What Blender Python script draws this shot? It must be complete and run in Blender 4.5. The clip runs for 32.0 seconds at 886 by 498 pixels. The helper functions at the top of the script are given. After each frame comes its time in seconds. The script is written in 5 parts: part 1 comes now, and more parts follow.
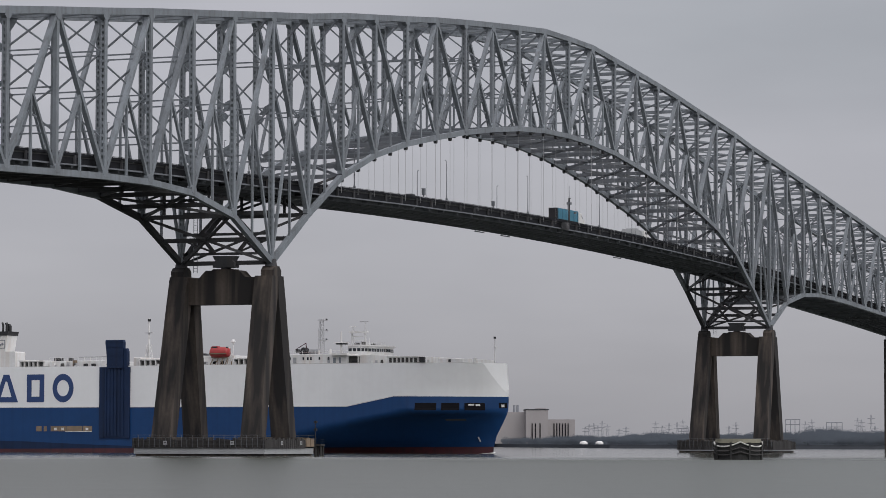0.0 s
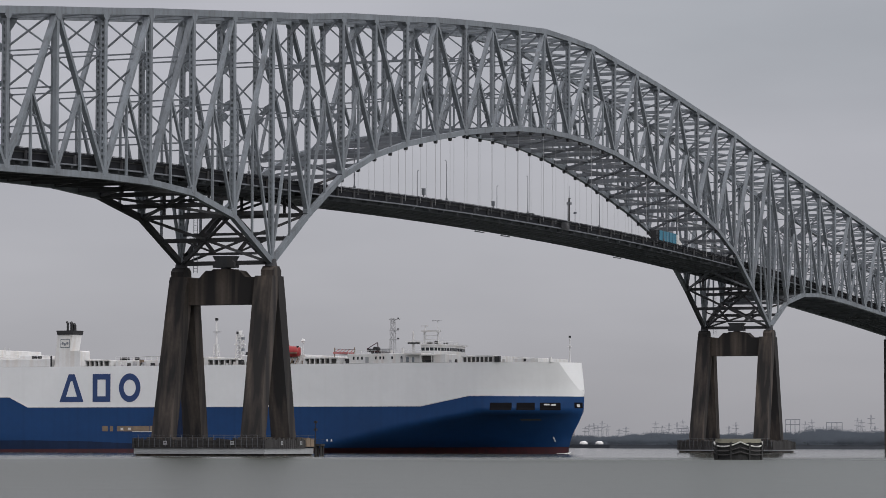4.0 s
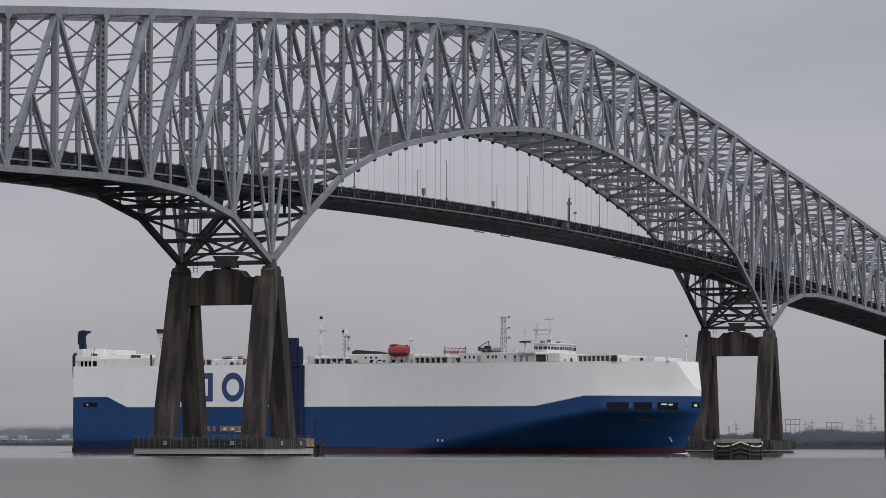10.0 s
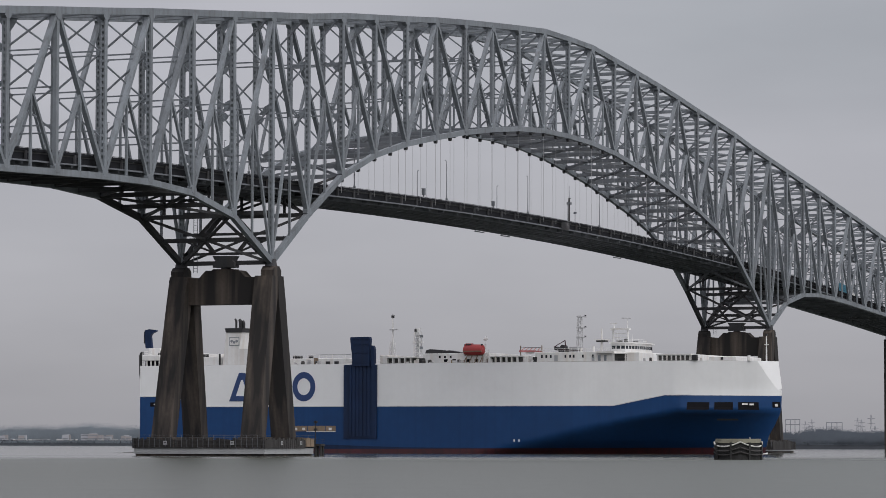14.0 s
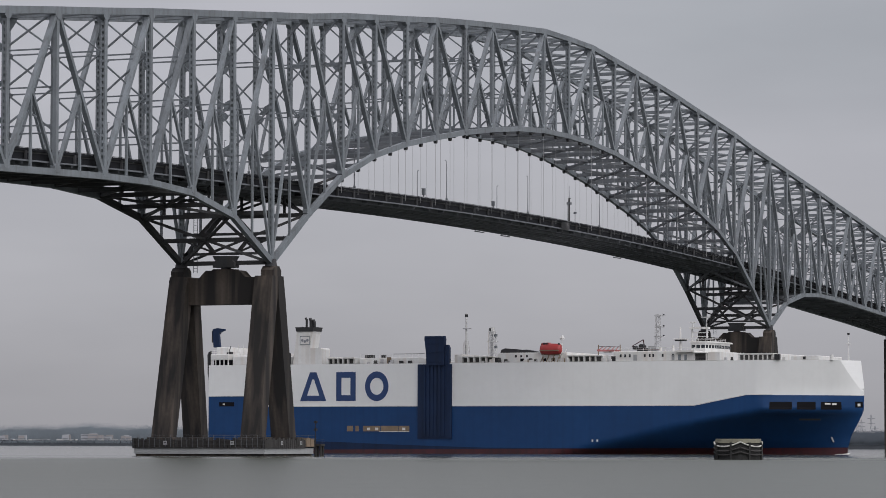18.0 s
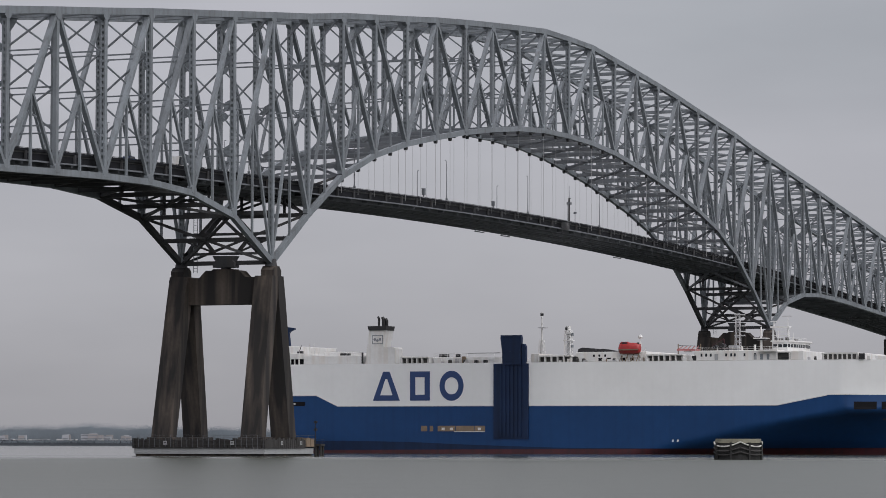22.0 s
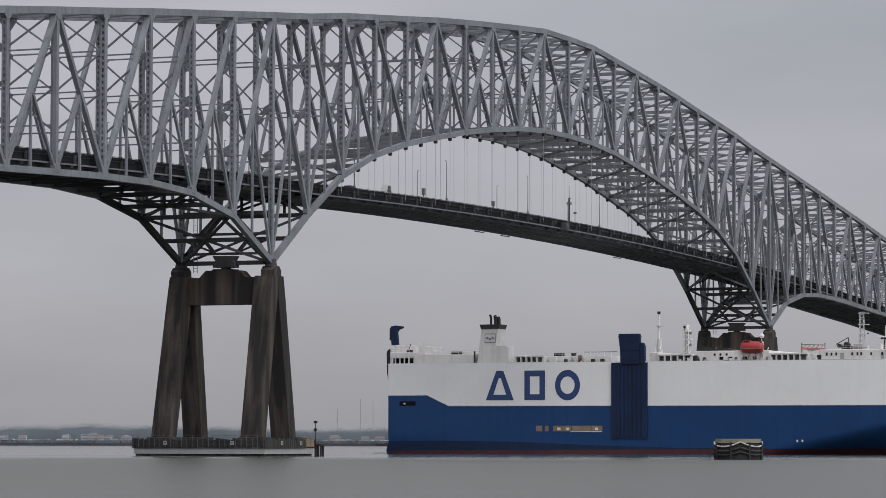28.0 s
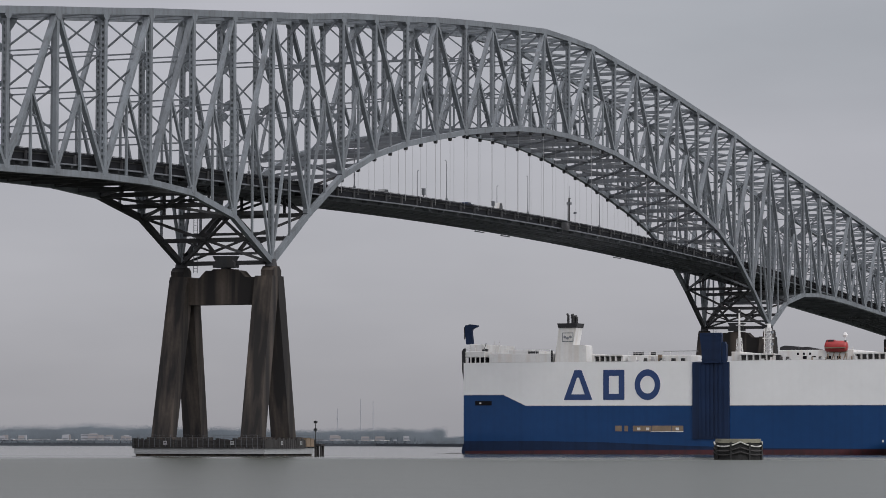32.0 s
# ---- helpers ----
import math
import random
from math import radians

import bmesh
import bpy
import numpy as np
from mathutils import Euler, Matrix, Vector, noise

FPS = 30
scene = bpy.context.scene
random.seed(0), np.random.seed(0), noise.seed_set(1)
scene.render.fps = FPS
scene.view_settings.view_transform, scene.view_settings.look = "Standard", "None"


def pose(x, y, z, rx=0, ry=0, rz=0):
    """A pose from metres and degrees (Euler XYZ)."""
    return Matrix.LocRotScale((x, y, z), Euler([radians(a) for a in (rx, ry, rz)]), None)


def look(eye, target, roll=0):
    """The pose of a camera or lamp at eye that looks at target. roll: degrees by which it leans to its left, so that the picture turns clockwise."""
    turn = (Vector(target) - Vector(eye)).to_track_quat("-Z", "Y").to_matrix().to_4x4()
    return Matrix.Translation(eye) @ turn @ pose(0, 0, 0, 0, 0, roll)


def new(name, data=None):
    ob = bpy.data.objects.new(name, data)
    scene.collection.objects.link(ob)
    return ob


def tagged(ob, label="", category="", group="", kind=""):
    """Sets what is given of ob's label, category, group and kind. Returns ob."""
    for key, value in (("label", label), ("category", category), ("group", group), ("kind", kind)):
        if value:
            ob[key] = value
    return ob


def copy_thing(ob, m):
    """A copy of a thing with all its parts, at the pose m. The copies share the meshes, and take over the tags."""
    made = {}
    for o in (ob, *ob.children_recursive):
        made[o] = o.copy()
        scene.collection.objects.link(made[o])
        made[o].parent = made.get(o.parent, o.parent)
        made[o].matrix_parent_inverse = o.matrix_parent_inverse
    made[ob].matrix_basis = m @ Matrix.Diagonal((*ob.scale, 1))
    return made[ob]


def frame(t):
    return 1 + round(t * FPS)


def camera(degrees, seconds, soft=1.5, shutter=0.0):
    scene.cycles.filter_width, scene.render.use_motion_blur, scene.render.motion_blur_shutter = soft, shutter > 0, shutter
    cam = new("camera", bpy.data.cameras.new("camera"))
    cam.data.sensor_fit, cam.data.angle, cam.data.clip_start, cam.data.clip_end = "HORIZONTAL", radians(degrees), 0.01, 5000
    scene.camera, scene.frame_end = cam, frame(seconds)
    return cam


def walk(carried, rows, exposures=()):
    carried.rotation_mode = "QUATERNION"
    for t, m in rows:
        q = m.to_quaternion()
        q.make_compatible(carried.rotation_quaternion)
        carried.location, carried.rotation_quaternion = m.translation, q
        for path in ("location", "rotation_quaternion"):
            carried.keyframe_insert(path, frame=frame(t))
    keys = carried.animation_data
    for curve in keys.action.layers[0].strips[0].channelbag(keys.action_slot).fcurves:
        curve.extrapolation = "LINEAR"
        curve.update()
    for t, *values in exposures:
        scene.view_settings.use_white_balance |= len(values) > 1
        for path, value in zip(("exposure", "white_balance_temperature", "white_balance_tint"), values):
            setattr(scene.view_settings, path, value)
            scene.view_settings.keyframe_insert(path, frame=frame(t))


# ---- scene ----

# ---------------------------------------------------------------- camera
EYE = Vector((-641.88, -303.82, 2.431))
YAW, PITCH = 67.626, 3.329
cam = camera(15.138, 32.0, soft=0.8)
_aim = EYE + Vector((math.sin(radians(YAW)) * math.cos(radians(PITCH)),
                     math.cos(radians(YAW)) * math.cos(radians(PITCH)), math.sin(radians(PITCH)))) * 100
CAM_POSE = look(EYE, _aim, 0.0916)
walk(cam, [(0.0, CAM_POSE), (32.0, CAM_POSE)])

# ---------------------------------------------------------------- sky and sun (overcast)
SUN_EL, SUN_AZ = 47.0, 211.0      # degrees; azimuth clockwise from +Y
world = bpy.data.worlds.new("world")
scene.world = world
world.use_nodes = True
wn, wl = world.node_tree.nodes, world.node_tree.links
wn.clear()
w_out = wn.new("ShaderNodeOutputWorld")
w_bg = wn.new("ShaderNodeBackground")
w_sky = wn.new("ShaderNodeTexSky")
w_sky.sky_type = "NISHITA"
w_sky.sun_disc = False
w_sky.sun_elevation, w_sky.sun_rotation = radians(SUN_EL), radians(SUN_AZ)
w_coord = wn.new("ShaderNodeTexCoord")
w_map = wn.new("ShaderNodeMapping")
w_map.inputs["Scale"].default_value = (2.2, 2.2, 9.0)
w_noise = wn.new("ShaderNodeTexNoise")
w_noise.inputs["Scale"].default_value = 2.6
w_noise.inputs["Detail"].default_value = 4.0
w_noise.inputs["Roughness"].default_value = 0.5
w_ramp = wn.new("ShaderNodeValToRGB")
w_ramp.color_ramp.elements[0].position, w_ramp.color_ramp.elements[0].color = 0.32, (3.75, 3.72, 4.10, 1)
w_ramp.color_ramp.elements[1].position, w_ramp.color_ramp.elements[1].color = 0.72, (4.57, 4.52, 4.92, 1)
# an overcast dome: the zenith is brighter than the horizon
w_sep = wn.new("ShaderNodeSeparateXYZ")
w_rise = wn.new("ShaderNodeMapRange")
w_rise.inputs["From Min"].default_value, w_rise.inputs["From Max"].default_value = 0.0, 1.0
w_rise.inputs["To Min"].default_value, w_rise.inputs["To Max"].default_value = 1.15, 2.66
w_gain = wn.new("ShaderNodeVectorMath")
w_gain.operation = "SCALE"
w_mix = wn.new("ShaderNodeMix")
w_mix.data_type = "RGBA"
w_mix.inputs[0].default_value = 0.93
wl.new(w_coord.outputs["Generated"], w_map.inputs["Vector"])
wl.new(w_map.outputs["Vector"], w_noise.inputs["Vector"])
wl.new(w_noise.outputs["Fac"], w_ramp.inputs["Fac"])
wl.new(w_sky.outputs["Color"], w_mix.inputs[6])
wl.new(w_coord.outputs["Generated"], w_sep.inputs[0])
wl.new(w_sep.outputs["Z"], w_rise.inputs["Value"])
# and a little brighter on the sun's side
w_side = wn.new("ShaderNodeVectorMath")
w_side.operation = "DOT_PRODUCT"
w_side.inputs[1].default_value = (math.sin(radians(SUN_AZ)) * 0.22, math.cos(radians(SUN_AZ)) * 0.22, 0.0)
w_sum = wn.new("ShaderNodeMath")
w_sum.operation = "ADD"
wl.new(w_coord.outputs["Generated"], w_side.inputs[0])
wl.new(w_side.outputs["Value"], w_sum.inputs[0])
wl.new(w_rise.outputs["Result"], w_sum.inputs[1])
wl.new(w_ramp.outputs["Color"], w_gain.inputs[0])
w_low = wn.new("ShaderNodeMapRange")
w_low.inputs["From Min"].default_value, w_low.inputs["From Max"].default_value = 0.0, 0.035
w_low.inputs["To Min"].default_value, w_low.inputs["To Max"].default_value = 0.82, 1.0
wl.new(w_sep.outputs["Z"], w_low.inputs["Value"])
w_all = wn.new("ShaderNodeMath")
w_all.operation = "MULTIPLY"
wl.new(w_sum.outputs[0], w_all.inputs[0])
wl.new(w_low.outputs["Result"], w_all.inputs[1])
wl.new(w_all.outputs[0], w_gain.inputs["Scale"])
wl.new(w_gain.outputs["Vector"], w_mix.inputs[7])
# a heavier blue-grey cloud layer, placed at the upper right of the camera's view
w_right = wn.new("ShaderNodeVectorMath")
w_right.operation = "DOT_PRODUCT"
w_right.inputs[1].default_value = (math.cos(radians(YAW)), -math.sin(radians(YAW)), 0.0)
wl.new(w_coord.outputs["Generated"], w_right.inputs[0])
w_parts = [(w_right.outputs["Value"], -0.06, 0.09, 0.0, 1.0), (w_sep.outputs["Z"], 0.075, 0.125, 0.0, 1.0), (w_sep.outputs["Z"], 0.2, 0.45, 1.0, 0.0)]
w_amount = None
for w_src, w_a, w_b, w_c, w_d in w_parts:
    w_m = wn.new("ShaderNodeMapRange")
    w_m.interpolation_type = "SMOOTHSTEP"
    w_m.inputs["From Min"].default_value, w_m.inputs["From Max"].default_value = w_a, w_b
    w_m.inputs["To Min"].default_value, w_m.inputs["To Max"].default_value = w_c, w_d
    wl.new(w_src, w_m.inputs["Value"])
    if w_amount is None:
        w_amount = w_m.outputs["Result"]
    else:
        w_p = wn.new("ShaderNodeMath")
        w_p.operation = "MULTIPLY"
        wl.new(w_amount, w_p.inputs[0])
        wl.new(w_m.outputs["Result"], w_p.inputs[1])
        w_amount = w_p.outputs[0]
w_bank = wn.new("ShaderNodeMix")
w_bank.data_type, w_bank.blend_type = "RGBA", "MULTIPLY"
w_bank.inputs[7].default_value = (0.835, 0.865, 0.86, 1)
wl.new(w_amount, w_bank.inputs[0])
wl.new(w_mix.outputs[2], w_bank.inputs[6])
wl.new(w_bank.outputs[2], w_bg.inputs["Color"])
w_bg.inputs["Strength"].default_value = 0.0955
wl.new(w_bg.outputs["Background"], w_out.inputs["Surface"])

sun_data = bpy.data.lights.new("sun", "SUN")
sun_data.energy, sun_data.angle, sun_data.color = 2.0, radians(70), (1.0, 0.97, 0.93)
sun = new("sun", sun_data)
_d = Vector((math.sin(radians(SUN_AZ)) * math.cos(radians(SUN_EL)), math.cos(radians(SUN_AZ)) * math.cos(radians(SUN_EL)), math.sin(radians(SUN_EL))))
sun.matrix_world = look(_d * 300, (0, 0, 0))
scene.view_settings.exposure = 0.0


# ---------------------------------------------------------------- materials
def mat(name, color, rough=0.6, metal=0.0, var=0.15, scale=0.5, fine=6.0, bump=0.0, streak=0.0, rnd=0.0, dirt=None, spec=0.5, runs=0.75, edge=(0.46, 0.72), along=(1.0, 1.0, 0.012)):
    """A painted or mineral surface: colour varied at two scales, vertical run-off streaks, fine relief."""
    m = bpy.data.materials.new(name)
    m.use_nodes = True
    n, l = m.node_tree.nodes, m.node_tree.links
    b = n["Principled BSDF"]
    b.inputs["Roughness"].default_value, b.inputs["Metallic"].default_value = rough, metal
    b.inputs["Specular IOR Level"].default_value = spec
    co = n.new("ShaderNodeTexCoord")
    n1, n2 = n.new("ShaderNodeTexNoise"), n.new("ShaderNodeTexNoise")
    n1.inputs["Scale"].default_value, n2.inputs["Scale"].default_value = scale, fine
    n1.inputs["Detail"].default_value, n2.inputs["Detail"].default_value = 3, 2
    l.new(co.outputs["Object"], n1.inputs["Vector"])
    l.new(co.outputs["Object"], n2.inputs["Vector"])
    add = n.new("ShaderNodeMath")
    add.operation = "MULTIPLY_ADD"
    add.inputs[1].default_value = 0.35
    l.new(n2.outputs["Fac"], add.inputs[0])
    l.new(n1.outputs["Fac"], add.inputs[2])
    ramp = n.new("ShaderNodeMapRange")
    ramp.inputs["From Min"].default_value, ramp.inputs["From Max"].default_value = 0.4, 0.95
    ramp.inputs["To Min"].default_value, ramp.inputs["To Max"].default_value = 1 - var, 1 + var
    l.new(add.outputs[0], ramp.inputs["Value"])
    fac = ramp.outputs["Result"]
    if rnd:
        oi = n.new("ShaderNodeObjectInfo")
        mr = n.new("ShaderNodeMapRange")
        mr.inputs["To Min"].default_value, mr.inputs["To Max"].default_value = 1 - rnd, 1 + rnd
        l.new(oi.outputs["Random"], mr.inputs["Value"])
        mu = n.new("ShaderNodeMath")
        mu.operation = "MULTIPLY"
        l.new(fac, mu.inputs[0])
        l.new(mr.outputs["Result"], mu.inputs[1])
        fac = mu.outputs[0]
    mix = n.new("ShaderNodeVectorMath")
    mix.operation = "SCALE"
    mix.inputs[0].default_value = color
    l.new(fac, mix.inputs["Scale"])
    col = mix.outputs["Vector"]
    if streak:
        mp = n.new("ShaderNodeMapping")
        mp.inputs["Scale"].default_value = along
        l.new(co.outputs["Object"], mp.inputs["Vector"])
        n3 = n.new("ShaderNodeTexNoise")
        n3.inputs["Scale"].default_value, n3.inputs["Detail"].default_value = runs, 3
        l.new(mp.outputs["Vector"], n3.inputs["Vector"])
        r3 = n.new("ShaderNodeMapRange")
        r3.inputs["From Min"].default_value, r3.inputs["From Max"].default_value = edge
        r3.inputs["To Max"].default_value = streak
        l.new(n3.outputs["Fac"], r3.inputs["Value"])
        mx = n.new("ShaderNodeMix")
        mx.data_type = "RGBA"
        l.new(r3.outputs["Result"], mx.inputs[0])
        l.new(col, mx.inputs[6])
        mx.inputs[7].default_value = (*(dirt or tuple(0.4 * c for c in color)), 1)
        col = mx.outputs[2]
    l.new(col, b.inputs["Base Color"])
    if bump:
        bp = n.new("ShaderNodeBump")
        bp.inputs["Strength"].default_value, bp.inputs["Distance"].default_value = bump, 0.05
        l.new(n2.outputs["Fac"], bp.inputs["Height"])
        l.new(bp.outputs["Normal"], b.inputs["Normal"])
    return m


STEEL = mat("bridge_grey_paint", (0.168, 0.187, 0.206), 0.55, 0.0, 0.22, 0.15, 2.5, rnd=0.10, streak=0.5, dirt=(0.094, 0.096, 0.102), runs=1.1)
# Dark steel; on the laterals and struts it also paints in underside shade
STEEL_DK = mat("dark_shaded_steel", (0.122, 0.131, 0.146), 0.65, 0.0, 0.2, 0.2, 2.5, rnd=0.15)
# Near-black steel of the edge girder, parapet and top rail
PARAPET_DARK = mat("dark_parapet_steel", (0.017, 0.018, 0.021), 0.9, 0.0, 0.3, 0.3, 2.5, streak=0.4, dirt=(0.026, 0.027, 0.030), spec=0.08)
# Rust brown, darkened further to paint in the deck's shade on steel below it
RUST_SHADE = mat("rusty_shaded_frame_steel", (0.046, 0.047, 0.051), 0.8, 0.0, 0.3, 0.3, 2.5, rnd=0.25, streak=0.4, dirt=(0.066, 0.056, 0.052), spec=0.3)
ROPE = mat("galvanised_rope", (0.36, 0.36, 0.37), 0.5, 0.3, 0.1)
CONCRETE = mat("pier_concrete", (0.074, 0.059, 0.049), 0.9, 0.0, 0.45, 0.10, 1.6, 0.3, streak=0.96, dirt=(0.0125, 0.0115, 0.012), rnd=0.15, runs=0.5, edge=(0.31, 0.57), along=(0.8, 1.0, 0.035))
FOOT = mat("footing_concrete", (0.30, 0.31, 0.32), 0.85, 0.0, 0.1, 0.2, 2.0, 0.3, streak=0.25, dirt=(0.2, 0.2, 0.195))
TIMBER = mat("fender_timber", (0.036, 0.034, 0.034), 0.9, 0.0, 0.3, 0.4, 4.0, 0.3, rnd=0.3)
ASPHALT = mat("asphalt", (0.05, 0.05, 0.052), 0.9, 0.0, 0.2, 0.3, 9.0)
# Dark grey; on the vent bays it paints their inner shade onto flat plates
VENT = mat("vent_shade_grey", (0.075, 0.073, 0.071), 0.8, 0.0, 0.3, 0.4, 2.0, spec=0.2)
CRANE_RED = mat("faded_crane_red", (0.40, 0.15, 0.15), 0.6, 0.0, 0.2, 0.5, 3.0)
# Near-black that stands in for the shade inside openings
DARK = mat("dark_opening", (0.009, 0.009, 0.011), 0.9, spec=0.1)
WHITE = mat("ship_white_paint", (0.715, 0.724, 0.73), 0.6, 0.0, 0.05, 0.07, 0.6, streak=0.05, dirt=(0.52, 0.48, 0.44), spec=0.25)
WHITE2 = mat("superstructure_white", (0.63, 0.63, 0.625), 0.55, 0.0, 0.12, 0.25, 1.8, streak=0.4, dirt=(0.5, 0.42, 0.35))
BLUE = mat("hull_blue_paint", (0.008, 0.044, 0.139), 0.38, 0.0, 0.14, 0.06, 0.5, streak=0.25, dirt=(0.007, 0.028, 0.085), spec=0.28)
MARK = mat("mark_navy_paint", (0.018, 0.046, 0.145), 0.5, 0.0, 0.08)
NAVY = mat("navy_paint", (0.008, 0.021, 0.060), 0.55, 0.0, 0.2, 0.2, 1.2, streak=0.4, dirt=(0.006, 0.01, 0.022), spec=0.25)
RED = mat("boot_top_red", (0.058, 0.012, 0.017), 0.6, 0.0, 0.35, 0.08, 0.8, streak=0.8, dirt=(0.022, 0.012, 0.018))
ORANGE = mat("lifeboat_red", (0.33, 0.030, 0.030), 0.45, 0.0, 0.1, 0.5, 3.0)
BLACK = mat("black_paint", (0.014, 0.014, 0.016), 0.5, 0.0, 0.2)
TEAL = mat("teal_tarpaulin", (0.035, 0.17, 0.25), 0.5, 0.0, 0.15, 0.5, 3.0)
MAST_GREY = mat("mast_grey_paint", (0.42, 0.42, 0.43), 0.6)
HOSE = mat("bleached_hose", (0.5, 0.5, 0.47), 0.8, 0.0, 0.3, 1.0, 5.0)
CAP = mat("algae_stained_cap", (0.15, 0.145, 0.11), 0.9, 0.0, 0.3, 0.6, 4.0)
FOAM = mat("river_foam", (0.62, 0.63, 0.62), 0.9, 0.0, 0.25, 0.8, 5.0, 0.5)
GLASS_DK = mat("dark_window_glass", (0.02, 0.025, 0.03), 0.08)
RUBBER = mat("tyre_rubber", (0.02, 0.02, 0.02), 0.9)
TAN = mat("weathered_tan", (0.2, 0.15, 0.105), 0.8, 0.0, 0.25, 0.4, 3.0)
# Blue-grey tints: distance haze is put into both tree colours
TREE = mat("hazed_winter_woods", (0.098, 0.112, 0.133), 1.0, 0.0, 0.25, 0.02, 0.2, spec=0.0)
TREE_FAR = mat("far_hazed_woods", (0.172, 0.198, 0.224), 1.0, 0.0, 0.3, 0.015, 0.2, spec=0.0)
LAND = mat("shore_ground", (0.040, 0.044, 0.050), 1.0, 0.0, 0.25, 0.01, 0.1, spec=0.0)
BLDG = mat("pale_cladding", (0.29, 0.272, 0.272), 0.8, 0.0, 0.06, 0.03, 0.3)
# Pale blue-grey that paints haze onto the far bank's masts and sheds
HAZY = mat("hazed_mast_steel", (0.36, 0.37, 0.40), 0.8)
PYLON = mat("galvanised_lattice", (0.19, 0.2, 0.225), 0.7)


def water_material():
    """River water: wind-ruffled near the bank where the camera stands, calmer farther out."""
    m = bpy.data.materials.new("river_water")
    m.use_nodes = True
    n, l = m.node_tree.nodes, m.node_tree.links
    b = n["Principled BSDF"]
    b.inputs["Base Color"].default_value = (0.061, 0.067, 0.055, 1)
    b.inputs["IOR"].default_value = 1.33
    co = n.new("ShaderNodeTexCoord")
    # calm: 0 on the ruffled reach, 1 beyond; the edge is placed to fit the camera's view
    dot = n.new("ShaderNodeVectorMath")
    dot.operation = "DOT_PRODUCT"
    dot.inputs[1].default_value = (math.sin(radians(YAW)), math.cos(radians(YAW)), 0)
    l.new(co.outputs["Object"], dot.inputs[0])
    edge = n.new("ShaderNodeTexNoise")
    edge.inputs["Scale"].default_value, edge.inputs["Detail"].default_value = 0.008, 3
    l.new(co.outputs["Object"], edge.inputs["Vector"])
    wob = n.new("ShaderNodeMath")
    wob.operation = "MULTIPLY_ADD"
    wob.inputs[1].default_value = 480.0
    l.new(edge.outputs["Fac"], wob.inputs[0])
    l.new(dot.outputs["Value"], wob.inputs[2])
    calm = n.new("ShaderNodeMapRange")
    start = EYE.x * math.sin(radians(YAW)) + EYE.y * math.cos(radians(YAW))
    calm.inputs["From Min"].default_value, calm.inputs["From Max"].default_value = start + 560 + 240, start + 740 + 240
    l.new(wob.outputs[0], calm.inputs["Value"])
    rough = n.new("ShaderNodeMapRange")
    rough.inputs["To Min"].default_value, rough.inputs["To Max"].default_value = 0.3, 0.1
    l.new(calm.outputs["Result"], rough.inputs["Value"])
    l.new(rough.outputs["Result"], b.inputs["Roughness"])
    h = None
    for sc, near, far, dist in ((0.9, 0.6, 0.1, 0.22), (0.12, 0.4, 0.07, 0.5)):
        mp = n.new("ShaderNodeMapping")
        mp.inputs["Rotation"].default_value = (0, 0, radians(22))
        mp.inputs["Scale"].default_value = (1.0, 0.45, 1.0)
        l.new(co.outputs["Object"], mp.inputs["Vector"])
        t = n.new("ShaderNodeTexNoise")
        t.inputs["Scale"].default_value, t.inputs["Detail"].default_value = sc, 4
        l.new(mp.outputs["Vector"], t.inputs["Vector"])
        st = n.new("ShaderNodeMapRange")
        st.inputs["To Min"].default_value, st.inputs["To Max"].default_value = near, far
        l.new(calm.outputs["Result"], st.inputs["Value"])
        bp = n.new("ShaderNodeBump")
        bp.inputs["Distance"].default_value = dist
        l.new(st.outputs["Result"], bp.inputs["Strength"])
        l.new(t.outputs["Fac"], bp.inputs["Height"])
        if h:
            l.new(h, bp.inputs["Normal"])
        h = bp.outputs["Normal"]
    l.new(h, b.inputs["Normal"])
    return m


WATER = water_material()


# ---------------------------------------------------------------- mesh helpers
def empty(name, m=None):
    ob = new(name)
    ob.empty_display_size = 1.0
    if m is not None:
        ob.matrix_world = m
    return ob


def link(name, verts, faces, material, parent=None, label="", smooth=False):
    me = bpy.data.meshes.new(name)
    me.from_pydata([tuple(v) for v in verts], [], faces)
    me.materials.append(material)
    if smooth:
        me.shade_smooth()
    ob = new(name, me)
    if parent is not None:
        ob.parent = parent
    if label:
        ob["label"] = label
    return ob


def part(name, bm, material, parent, label=""):
    me = bpy.data.meshes.new(name)
    bmesh.ops.recalc_face_normals(bm, faces=bm.faces)
    bm.to_mesh(me)
    bm.free()
    me.materials.append(material)
    ob = new(name, me)
    if parent is not None:
        ob.parent = parent
    if label:
        ob["label"] = label
    return ob


BOX_F = [(0, 3, 2, 1), (4, 5, 6, 7), (0, 1, 5, 4), (1, 2, 6, 5), (2, 3, 7, 6), (3, 0, 4, 7)]


def box_vf(a, b, w, h, up=(0, 0, 1)):
    """A bar from a to b, w across and h along up."""
    a, b = Vector(a), Vector(b)
    d = (b - a).normalized()
    s = d.cross(Vector(up))
    if s.length < 1e-4:
        s = d.cross(Vector((0, 1, 0)))
    s.normalize()
    t = s.cross(d).normalized()
    s, t = s * w / 2, t * h / 2
    v = [a - s - t, a + s - t, a + s + t, a - s + t, b - s - t, b + s - t, b + s + t, b - s + t]
    return v, BOX_F


